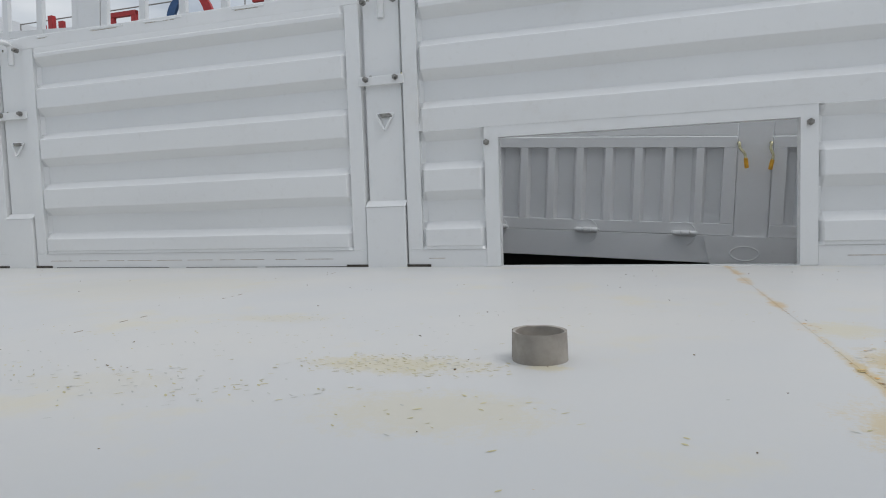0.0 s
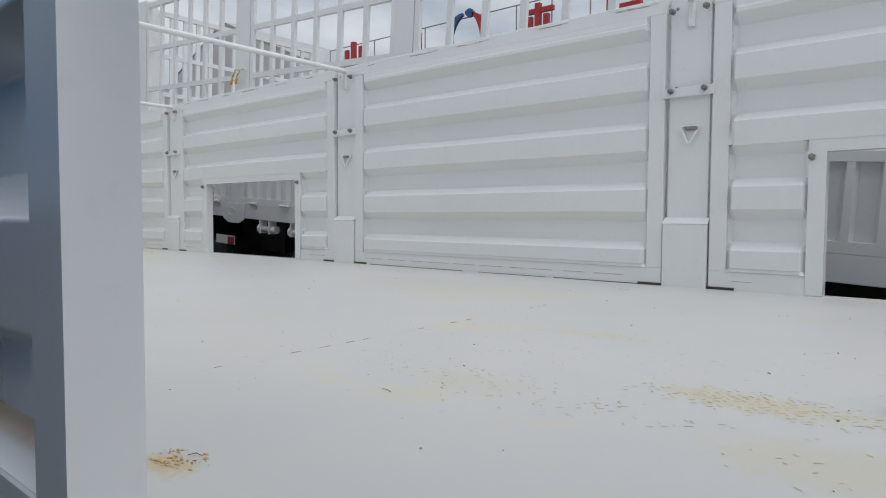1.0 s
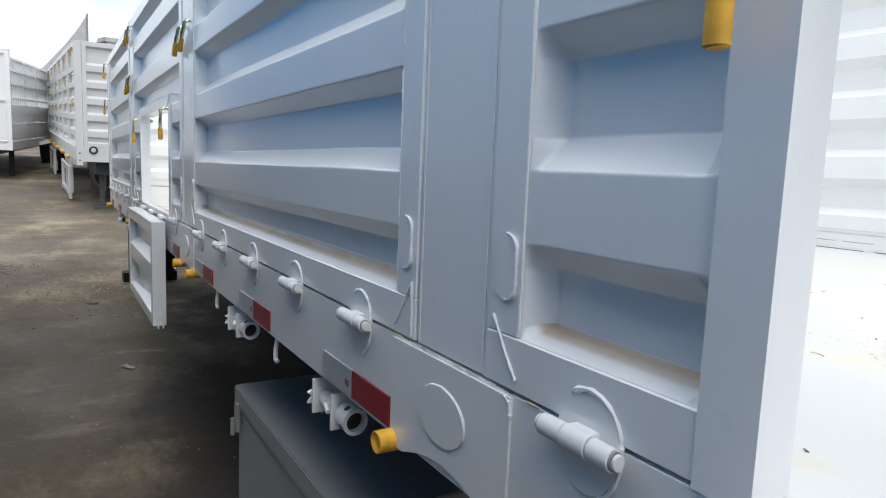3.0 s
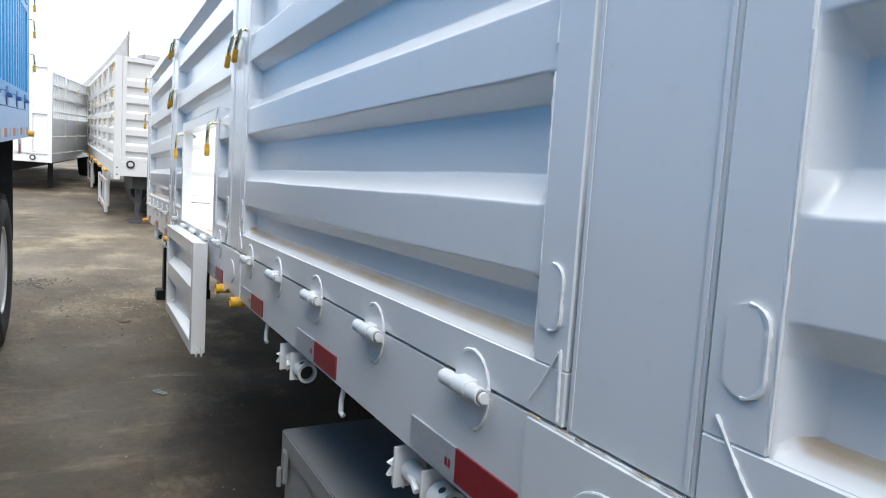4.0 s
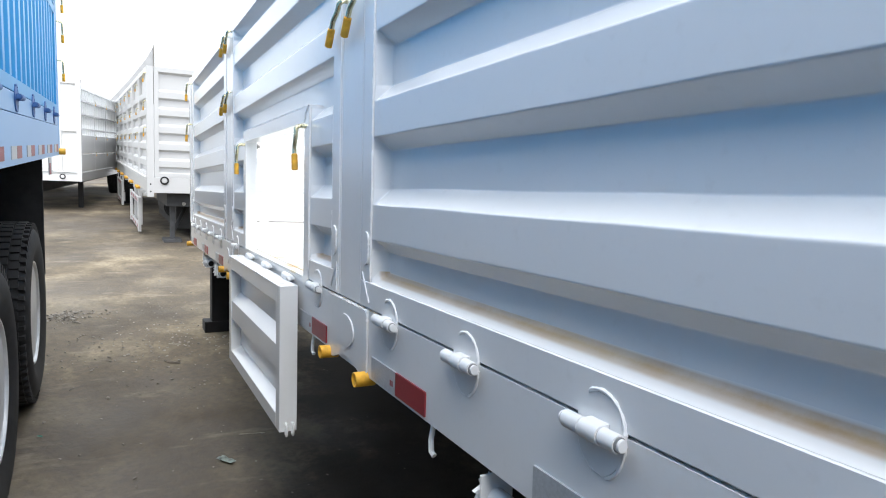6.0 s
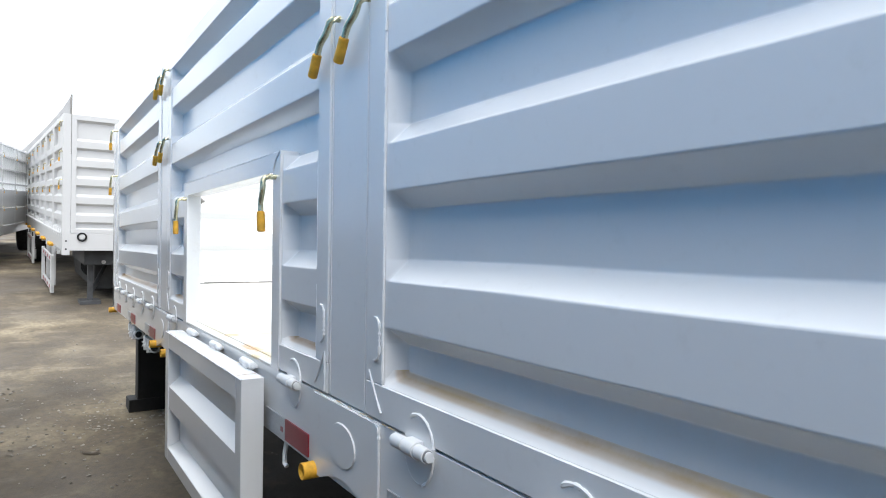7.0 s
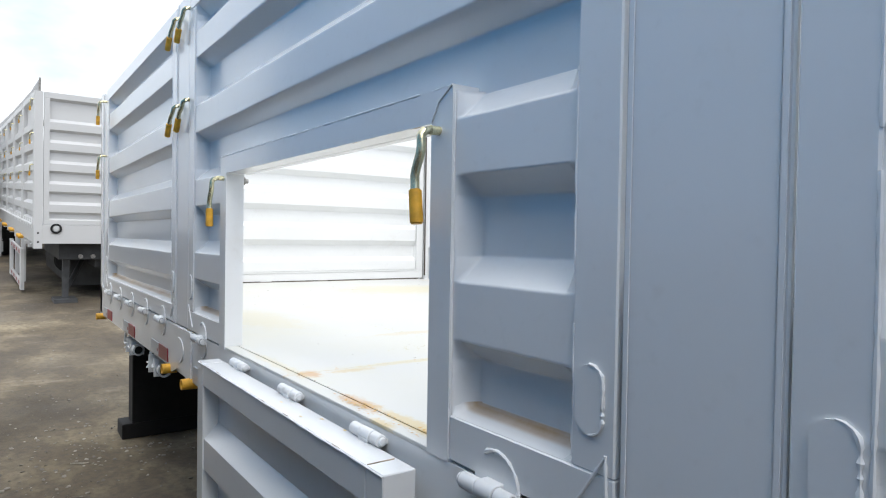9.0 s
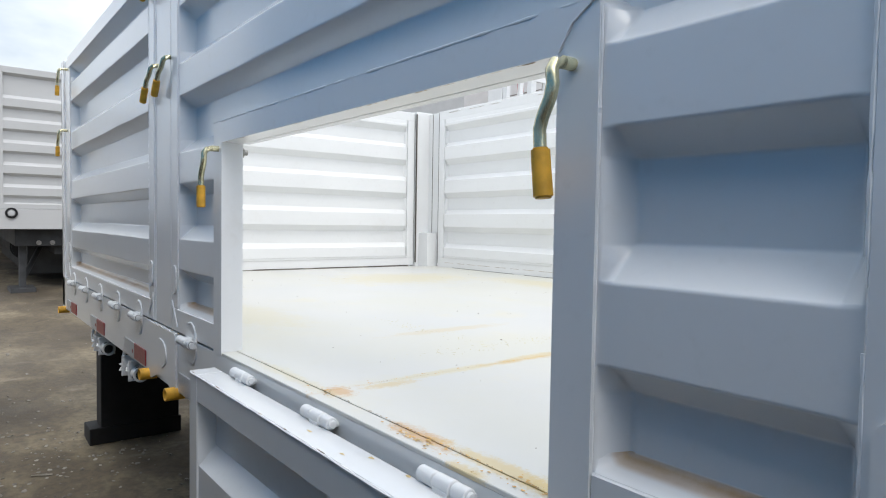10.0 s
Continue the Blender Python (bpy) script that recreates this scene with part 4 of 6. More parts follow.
def winch(x):
    fit = Matrix.Translation((x - 0.115, 0.03, 0.80)) @ Matrix.Diagonal((0.78, 0.85, 0.88, 1)) @ Matrix.Translation((0.115 - x, -0.03, -0.82))
    bm = rod(B(), (x - 0.085, 0.03, 0.800), (x + 0.085, 0.03, 0.800), 0.022, seg=18)
    for s in (-0.085, 0.05):
        box(bm, x + s - 0.004, x + s + 0.004, -0.008, 0.07, 0.765, 0.852)
    teeth = []
    for j in range(11):
        q = 2 * math.pi * j / 11
        teeth += [(0.03 + 0.047 * math.cos(q), 0.800 + 0.047 * math.sin(q)), (0.03 + 0.034 * math.cos(q + 0.12), 0.800 + 0.034 * math.sin(q + 0.12))]
    prism(bm, teeth, "x", x - 0.108, x - 0.096)
    soften(bm, 0.0015)
    w = part("strap_winch", bm, WHITE, trailer, "white painted strap winch under the side beam", fit)
    cap = B()
    rings = []
    for r, xx in ((0.031, 0.06), (0.031, 0.118), (0.022, 0.118), (0.022, 0.07)):
        rings.append([cap.verts.new((x + xx, 0.03 + r * math.cos(a), 0.800 + r * math.sin(a))) for a in (2 * math.pi * j / 20 for j in range(20))])
    for p, q in zip(rings, rings[1:]):
        for j in range(20):
            cap.faces.new((p[j], p[(j + 1) % 20], q[(j + 1) % 20], q[j]))
    cap.faces.new(rings[-1])
    part("winch_head", cap, WHITE, w, "", fit)
    for a in (0.4, 2.0, 3.6, 5.2):
        part("winch_hole", rod(B(), (x + 0.095, 0.03 + 0.029 * math.cos(a), 0.8 + 0.029 * math.sin(a)), (x + 0.095, 0.03 + 0.0316 * math.cos(a), 0.8 + 0.0316 * math.sin(a)), 0.008, seg=10), DARK, w, "", fit)
    part("winch_bore", rod(B(), (x + 0.08, 0.03, 0.8), (x + 0.1, 0.03, 0.8), 0.0215, seg=18), DARK, w, "", fit)
    pawl = tube(B(), [(x - 0.03, 0.005, 0.806), (x + 0.01, -0.004, 0.812), (x + 0.03, -0.006, 0.803)], 0.007)
    part("pawl", pawl, WHITE, w, "", fit)


for x in (1.3, 0.0, -1.58, -2.36, -5.69, -6.25):
    winch(x)
for x in (-1.985, -2.675, -3.56, -5.82, -6.45):
    hk = tube(B(), [(x, 0.02, 0.86), (x, 0.012, 0.81), (x + 0.006, 0.01, 0.786), (x + 0.016, 0.012, 0.780)], 0.006)
    part("rope_hook", hk, WHITE, trailer, "small white rope hook")

# underframe: main beams, cross members, tool box, landing legs
for y in (0.72, 1.66):
    fb = box(B(), FRONT + 0.2, 6.9, y, y + 0.012, 0.62, 0.99)
    box(fb, FRONT + 0.2, 6.9, y - 0.06, y + 0.07, 0.60, 0.615)
    part("chassis_beam", fb, DARK, trailer, "dark steel chassis beam")
for i in range(24):
    x = FRONT + 0.3 + i * 0.58
    part("cross_member", box(B(), x, x + 0.06, 0.06, WIDE - 0.06, 0.88, 1.0), DARK, trailer)


def tool_box(x0, x1, y0, y1, z0, z1):
    bx = part("tool_box", soften(box(B(), x0, x1, y0, y1, z0, z1), 0.006, 2), TOOLP, trailer, "grey painted steel tool box under the bed")
    part("box_lid", soften(box(B(), x0 - 0.008, x1 + 0.008, y0 - 0.012, y1, z1 - 0.055, z1 + 0.006), 0.004, 2), TOOLP, bx)
    for x in (x0 + 0.03, x1 - 0.1):
        lt = box(B(), x, x + 0.03, y0 - 0.022, y0 - 0.008, z1 - 0.14, z1 - 0.04)
        rod(lt, (x + 0.015, y0 - 0.03, z1 - 0.15), (x + 0.015, y0 - 0.03, z1 - 0.09), 0.008)
        part("latch", soften(lt, 0.002), TOOLP, bx)
    for x in (x0 + 0.2, x1 - 0.2):
        part("hanger", box(B(), x, x + 0.04, y1 - 0.12, y1 - 0.04, z1, 0.90), DARK, bx)
    return bx


tool_box(-2.56, -1.60, 0.058, 0.55, 0.02, 0.521)
# boxes added only to keep far-side light out from under the bed
for x0, x1 in ((-6.5, -4.9), (-4.8, -3.0), (-2.9, -1.2)):
    part("light_block", soften(box(B(), x0, x1, 1.86, 2.36, 0.06, 0.80), 0.006), BLACKP, trailer, "added black box that blocks light under the far side")
for y in (0.13, 1.94):
    leg = part("landing_leg", soften(box(B(), -7.06, -6.94, y, y + 0.40, 0.22, 0.86), 0.004), BLACKP, trailer, "black landing leg with a flat steel foot")
    part("leg_foot", soften(box(B(), -7.10, -6.93, y - 0.055, y + 0.41, 0.135, 0.225), 0.004), BLACKP, leg)
    part("leg_brace", soften(box(B(), -6.95, -6.55, y + 0.18, y + 0.23, 0.60, 0.66), 0.003), BLACKP, leg)


# ---- yard ----
def ground_material():
    m, n, l, b = material("yard_concrete", 0.8)
    big = noise_node(n, l, 0.35, 5, rough=0.6)
    mid_ = noise_node(n, l, 1.15, 8, stretch=(0.9, 1.1, 1), rough=0.62)
    fine = noise_node(n, l, 22, 8, rough=0.7)
    c = ramp(n, l, mid_, [(0.34, (0.077, 0.060, 0.037)), (0.49, (0.142, 0.112, 0.072)), (0.56, (0.217, 0.175, 0.112)), (0.64, (0.310, 0.258, 0.170))])
    c = mix(n, l, ramp(n, l, big, [(0.38, (0.65, 0.65, 0.65)), (0.60, (0, 0, 0))]), c, (0.071, 0.056, 0.041))
    c = mix(n, l, ramp(n, l, fine, [(0.35, (0.45, 0.45, 0.45)), (0.6, (0, 0, 0))]), c, (0.06, 0.053, 0.046))
    # pale worn streaks across the alley
    worn = ramp(n, l, noise_node(n, l, 1.9, 7, stretch=(2.4, 0.75, 1), rough=0.6), [(0.56, (0, 0, 0)), (0.68, (0.42, 0.42, 0.42))])
    grit = ramp(n, l, noise_node(n, l, 9, 6, rough=0.7), [(0.35, (0.3, 0.3, 0.3)), (0.6, (1, 1, 1))])
    c = mix(n, l, mix(n, l, 1.0, worn, grit, "MULTIPLY"), c, (0.32, 0.27, 0.20))
    # ragged dark patches: shade under the trailers put into the colour, partly real stains
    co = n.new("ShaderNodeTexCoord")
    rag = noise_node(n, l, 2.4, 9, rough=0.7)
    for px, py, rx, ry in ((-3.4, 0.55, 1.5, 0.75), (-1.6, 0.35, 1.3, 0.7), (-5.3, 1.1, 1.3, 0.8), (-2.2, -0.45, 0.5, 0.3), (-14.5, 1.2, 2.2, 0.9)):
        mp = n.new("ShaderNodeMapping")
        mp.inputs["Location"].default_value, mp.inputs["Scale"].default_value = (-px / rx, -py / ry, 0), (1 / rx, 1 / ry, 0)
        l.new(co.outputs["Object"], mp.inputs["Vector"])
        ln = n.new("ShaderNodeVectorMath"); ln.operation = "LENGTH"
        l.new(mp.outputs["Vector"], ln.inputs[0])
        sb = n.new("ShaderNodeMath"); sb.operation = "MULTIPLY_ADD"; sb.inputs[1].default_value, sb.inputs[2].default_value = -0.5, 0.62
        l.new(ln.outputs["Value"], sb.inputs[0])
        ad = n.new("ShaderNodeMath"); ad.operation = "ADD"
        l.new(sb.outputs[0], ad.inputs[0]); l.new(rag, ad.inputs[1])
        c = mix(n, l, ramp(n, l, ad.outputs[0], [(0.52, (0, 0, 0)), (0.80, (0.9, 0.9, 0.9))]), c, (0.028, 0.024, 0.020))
    l.new(c, b.inputs["Base Color"])
    r = ramp(n, l, big, [(0.35, (0.55, 0.55, 0.55)), (0.6, (0.92, 0.92, 0.92))])
    l.new(r, b.inputs["Roughness"])
    bump(n, l, b, fine, 0.5, 0.012)
    return m


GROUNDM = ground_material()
gb = B()
steps = [-900, -300, -120, -60, -40] + [-30 + 0.5 * i for i in range(77)] + [12, 20, 40, 120, 300, 900]
ysteps = [-900, -300, -120, -60, -30, -16] + [-8 + 0.4 * i for i in range(46)] + [14, 30, 60, 120, 300, 900]
grid = [[gb.verts.new((x, y, 0.012 * (noise.noise(Vector((x * 0.5, y * 0.5, 0.3)))) + 0.006 * noise.noise(Vector((x * 1.9, y * 1.9, 2.0))))) for y in ysteps] for x in steps]
for i in range(len(steps) - 1):
    for j in range(len(ysteps) - 1):
        gb.faces.new((grid[i][j], grid[i + 1][j], grid[i + 1][j + 1], grid[i][j + 1]))
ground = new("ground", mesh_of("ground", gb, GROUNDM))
tagged(ground, "brown-grey stained concrete yard with dirt and puddle marks", "ground", "", "structure")


# ---- neighbours in the yard ----
def lathe(profile, seg=32):
    """Profile of (radius, y) turned about the y axis."""
    bm = B()
    rings = [[bm.verts.new((r * math.cos(a), y, r * math.sin(a))) for a in (2 * math.pi * j / seg for j in range(seg))] for r, y in profile]
    for p, q in zip(rings, rings[1:]):
        for j in range(seg):
            bm.faces.new((p[j], p[(j + 1) % seg], q[(j + 1) % seg], q[j]))
    bm.faces.new(rings[0])
    bm.faces.new(rings[-1])
    return bm


def tyre_mesh():
    R, w = 0.515, 0.145
    bm = lathe([(0.285, -w + 0.030), (0.315, -w + 0.014), (0.36, -w - 0.002), (0.41, -w - 0.007), (0.45, -w + 0.001), (0.482, -w + 0.020), (0.503, -w + 0.045), (0.503, w - 0.045), (0.482, w - 0.020), (0.45, w - 0.001), (0.41, w + 0.007), (0.36, w + 0.002), (0.315, w - 0.014), (0.285, w - 0.030)], 48)
    for i in range(62):
        a = 2 * math.pi * i / 62
        for k, (y0, y1) in enumerate(((-0.108, -0.066), (-0.057, -0.006), (0.006, 0.057), (0.066, 0.108))):
            rot = Matrix.Rotation(-(a + (0.05 if k % 2 else 0.0)), 4, "Y")
            box(bm, 0.498, R - 0.003, y0, y1, -0.019, 0.017, rot)
    for i in range(62):
        rot = Matrix.Rotation(-2 * math.pi * (i + 0.3) / 62, 4, "Y")
        for s in (-1, 1):
            box(bm, 0.462, 0.506, s * 0.104, s * 0.134, -0.011, 0.010, rot)
    return mesh_of("tyre", bm, RUBBER)


def rim_mesh():
    bm = lathe([(0.292, -0.118), (0.290, -0.130), (0.280, -0.130), (0.268, -0.112), (0.255, -0.045), (0.225, 0.0), (0.17, 0.012), (0.12, -0.01), (0.10, -0.075), (0.085, -0.088), (0.0005, -0.090)], 40)
    for i in range(10):
        a = 2 * math.pi * i / 10
        rod(bm, (0.165 * math.cos(a), -0.03, 0.165 * math.sin(a)), (0.165 * math.cos(a), 0.012, 0.165 * math.sin(a)), 0.014, seg=6)
    return mesh_of("rim", bm, plain("rim_paint", (0.70, 0.71, 0.72), 0.32, 0.35, 0.12, 8))


TYRE, RIM = tyre_mesh(), rim_mesh()


def wheel(parent, x, y, z=0.51, out=1):
    w = share("wheel", TYRE, parent, pose(x, y, z, 0, 0, 0 if out > 0 else 180), "black truck tyre on a steel rim")
    share("rim", RIM, w, None, "grey steel rim")
    return w


def ribbed_sheet(x0, x1, z0, z1, pitch, face, depth=0.035, y=0.0):
    """Sheet with upright ribs, facing -y."""
    bm = B()
    line, x = [], x0
    while x + pitch < x1 + 1e-6:
        g = pitch - face
        line += [(x, y + depth), (x + g * 0.6, y + depth), (x + g * 0.6 + 0.015, y), (x + g * 0.6 + face - 0.015, y), (x + g * 0.6 + face, y + depth)]
        x += pitch
    line.append((x1, y + depth))
    return prism(bm, line + [(a, b + 0.006) for a, b in line[::-1]], "z", z0, z1)


def low_board(parent, x0, x1, z0, z1, mat, pitch, face, label):
    b = part("side_board", soften(box(B(), x0, x1, 0, 0.045, z0, z0 + 0.055)), mat, parent, label)
    part("top_rail", soften(box(B(), x0, x1, 0, 0.045, z1 - 0.05, z1)), mat, b)
    for a, c in ((x0, x0 + 0.055), (x1 - 0.055, x1)):
        part("frame_upright", soften(box(B(), a, c, 0, 0.045, z0 + 0.055, z1 - 0.05)), mat, b)
    part("pressed_sheet", ribbed_sheet(x0 + 0.055, x1 - 0.055, z0 + 0.055, z1 - 0.05, pitch, face), mat, b)
    return b


HINGE_ALL = B()
for me in HINGE[:4]:
    HINGE_ALL.from_mesh(me)
HINGE_ALL = mesh_of("hinge", HINGE_ALL, WELD)
HINGE_GREY = HINGE_ALL.copy(); HINGE_GREY.materials.clear(); HINGE_GREY.materials.append(PALEGREY)
HINGE_BLUE = HINGE_ALL.copy(); HINGE_BLUE.materials.clear(); HINGE_BLUE.materials.append(BLUEIRON)


def fence_trailer():
    """Stake-sided trailer beyond the far side: low ribbed boards, a tall lattice above them."""
    f = thing("stake_trailer", "pale grey stake-sided trailer with a white lattice fence", "trailer", Matrix.Translation((0.05, 3.12, 0)))
    x0, x1 = -7.42, 5.2
    beam = part("side_beam", soften(box(B(), x0, x1, 0, 0.05, 1.235, 1.362)), PALEGREY, f, "grey side beam")
    part("deck", box(B(), x0, x1, 0.05, 2.45, 1.30, 1.36), PALEGREY, f)
    part("far_beam", soften(box(B(), x0, x1, 2.45, 2.5, 1.235, 1.362)), PALEGREY, f)
    for y in (0.75, 1.7):
        part("chassis_beam", box(B(), x0 + 0.3, x1, y, y + 0.1, 0.85, 1.30), DARK, f)
    posts = [0.250 + 1.93 * k for k in range(-4, 3)]
    for c in posts:
        if x0 < c < x1:
            part("post", soften(box(B(), c - 0.07, c + 0.07, 0.004, 0.045, 1.36, 2.07)), PALEGREY, f)
            part("gusset_plate", prism(B(), [(c - 0.2, 1.362), (c + 0.2, 1.362), (c + 0.16, 1.22), (c + 0.08, 1.185), (c - 0.08, 1.185), (c - 0.16, 1.22)], "y", -0.006, 0.002), PALEGREY, f)
            part("gusset_ring", bead(arc(c - 0.02, 1.285, 0.06, 0.032, 0, 2 * math.pi, 30, -0.006), 0.0022), PALEGREY, f)
            for s in (-1, 1):
                lv = share("locking_lever", LEVER_ME, f, pose(c - 0.005 + s * 0.066, 0, 1.785, 0, -8 if s < 0 else 10, 0) @ Matrix.Diagonal((-0.85, 0.85, 0.85, 1)), "zinc lever with a yellow grip")
                share("grip", GRIP, lv, None, "yellow rubber grip")
    for a, b in zip(posts, posts[1:]):
        lo, hi = max(a + 0.075, x0), min(b - 0.075, x1)
        low_board(f, lo, hi, 1.3635, 1.815, PALEGREY, 0.136, 0.062, "pale grey low side board with upright ribs")
        part("kick_strip", soften(box(B(), lo, hi, 0.004, 0.03, 1.82, 2.06)), PALEGREY, f)
        n = 4
        for k in range(n):
            share("hinge", HINGE_GREY, f, pose(lo + 0.018 + (hi - lo) * (k + 0.5) / n, 0, 1.37))
    # lattice fences: near side, far side and the end frame
    def lattice(side, u0, u1, at, stops):
        ends = [u0] + [s for s in stops if u0 + 0.3 < s < u1 - 0.3] + [u1]
        for a, b in zip(ends, ends[1:]):
            pn = part("fence_panel", box(B(), *at(a + 0.09, b - 0.09, 0.0, 0.04), 3.32, 3.37), WHITE, f, "white steel lattice fence panel")
            for z in (2.08, 2.46, 2.87):
                part("fence_rail", box(B(), *at(a + 0.09, b - 0.09, 0.004, 0.036), z, z + 0.045), WHITE, pn)
            nb = 6
            for k in range(nb + 1):
                u = a + 0.09 + (b - a - 0.18 - 0.045) * k / nb
                part("fence_bar", box(B(), *at(u, u + 0.045, 0.002, 0.03), 2.08, 3.34), WHITE, pn)
        for s in ends:
            part("fence_post", soften(box(B(), *at(s - 0.085, s + 0.085, -0.004, 0.06), 2.06, 3.40)), WHITE, f)
    stakes = [p + 0.105 for p in posts]
    lattice(f, x0 + 0.09, x1, lambda a, b, c, d: (a, b, c, d), stakes)
    lattice(f, 0.09, 2.41, lambda a, b, c, d: (x0 + c, x0 + d, a, b), [1.25])
    for c in stakes[1:2]:
        for s in (-0.07, 0.0):
            lv = share("locking_lever", LEVER_ME, f, pose(c + s, -0.004, 2.54, 0, 15, 0), "zinc lever with a yellow grip")
            share("grip", GRIP, lv, None, "yellow rubber grip")
    for x in (-5.05, -4.62, -2.9, -2.4):
        bm = rod(B(), (x - 0.08, 0.03, 1.16), (x + 0.08, 0.03, 1.16), 0.024, seg=14)
        for s in (-0.08, 0.05):
            box(bm, x + s - 0.004, x + s + 0.004, -0.008, 0.07, 1.12, 1.235)
        rod(bm, (x - 0.115, 0.03, 1.16), (x - 0.09, 0.03, 1.16), 0.042, seg=9)
        rod(bm, (x + 0.07, 0.03, 1.16), (x + 0.12, 0.03, 1.16), 0.032, seg=14)
        part("strap_winch", bm, WHITE, f)
    for x in (-5.95, -4.6, -3.25):
        for y in (0.2, 2.3):
            wheel(f, x, y, 0.51, 1 if y < 1 else -1)
    for x in (-6.6, -5.3, -3.95):
        part("axle_hanger", box(B(), x, x + 0.06, 0.35, 2.1, 0.45, 1.2), DARK, f)
    gd = part("rear_plate", box(B(), -5.86, -5.56, 0.02, 0.03, 0.98, 1.06), WHITE, f)
    part("red_tape", box(B(), -5.66, -5.56, 0.016, 0.019, 0.98, 1.05), TAPER, f)


fence_trailer()


def blue_trailer():
    """Blue high-sided trailer along the alley."""
    t = thing("blue_trailer", "blue high-sided cargo trailer with upright ribbed boards and truck tyres", "trailer", Matrix.Translation((0.1, -0.90, 0)) @ pose(0, 0, 0, 0, 0, 180))
    # local x runs the other way: the trailer's back end is at +7.05
    x0, x1 = -5.5, 7.05
    part("side_beam", soften(box(B(), x0, x1, 0, 0.06, 1.375, 1.575)), BLUE, t, "blue side beam")
    part("deck", box(B(), x0, x1, 0.06, 2.44, 1.50, 1.57), BLUE, t)
    part("far_beam", box(B(), x0, x1, 2.44, 2.5, 1.375, 1.575), BLUE, t)
    n = 4
    w = (x1 - x0 - 0.1) / n
    for k in range(n):
        a, b = x0 + k * w + 0.03, x0 + (k + 1) * w - 0.03
        low_board(t, a, b, 1.66, 2.36, BLUEBOARD, 0.165, 0.080, "blue side board with upright ribs")
        low_board(t, a, b, 2.375, 2.62, BLUEBOARD, 0.165, 0.080, "blue side board with upright ribs")
        part("hinge_rail", soften(box(B(), a, b, 0.0, 0.045, 1.578, 1.657)), BLUE, t)
        for j in range(5):
            share("hinge", HINGE_BLUE, t, pose(a + (b - a) * (j + 0.5) / 5, -0.002, 1.640))
        part("post", soften(box(B(), b - 0.01, b + 0.07, 0.002, 0.06, 1.57, 2.66)), BLUE, t)
    part("end_post", soften(box(B(), x1 - 0.06, x1, -0.002, 0.10, 1.375, 2.66)), BLUE, t)
    part("end_wall", soften(box(B(), x1 - 0.05, x1, 0.1, 2.44, 1.575, 2.62)), BLUE, t)
    part("far_board", soften(box(B(), x0, x1 - 0.06, 2.44, 2.49, 1.575, 2.62)), BLUE, t)
    for z in (2.02, 2.28, 2.48):
        lv = share("locking_lever", LEVER_ME, t, pose(x1 - 0.045, 0, z, 0, -8, 0) @ Matrix.Diagonal((-1, 1, 1, 1)), "steel lever with a brown-yellow grip")
        share("grip", GRIP, lv, None, "yellow rubber grip")
    part("pipe_cap", soften(rod(B(), (x1 - 0.06, 0.02, 1.40), (x1 - 0.06, -0.04, 1.40), 0.022, seg=18), 0.003), YELLOW, t, "yellow plastic pipe cap")
    k = 0
    x = x0 + 0.2
    while x < x1 - 0.2:
        part("red_tape" if k % 2 else "white_tape", box(B(), x, x + 0.15, -0.003, 0.0, 1.40, 1.45), TAPER if k % 2 else TAPEW, t)
        k += 1
        x += 0.155 if k % 2 else 0.34
    for y in (0.7, 1.65):
        part("chassis_beam", box(B(), x0, x1 - 0.2, y, y + 0.1, 0.95, 1.5), DARK, t)
    for x in (5.90, 4.58, 3.26):
        for y in (0.20, 0.53, 1.96, 2.29):
            wheel(t, x, y, 0.51, 1 if y < 1.2 else -1)
        part("axle", rod(B(), (x, 0.1, 0.51), (x, 2.4, 0.51), 0.07), DARK, t)
    part("mud_flap", soften(box(B(), 6.46, 6.48, 0.06, 0.72, 0.62, 1.37)), RUBBER, t, "black rubber mud flap")
    tag = part("reflector_plate", soften(box(B(), 6.20, 6.36, 0.0, 0.006, 1.27, 1.372), 0.001), TAPEW, t, "white reflector plate with a red band")
    part("red_band", box(B(), 6.205, 6.275, -0.003, 0.0, 1.275, 1.34), TAPER, tag)
    part("rear_bumper", soften(box(B(), x1 - 0.3, x1 - 0.2, 0.3, 2.2, 0.55, 0.65)), BLACKP, t)


blue_trailer()


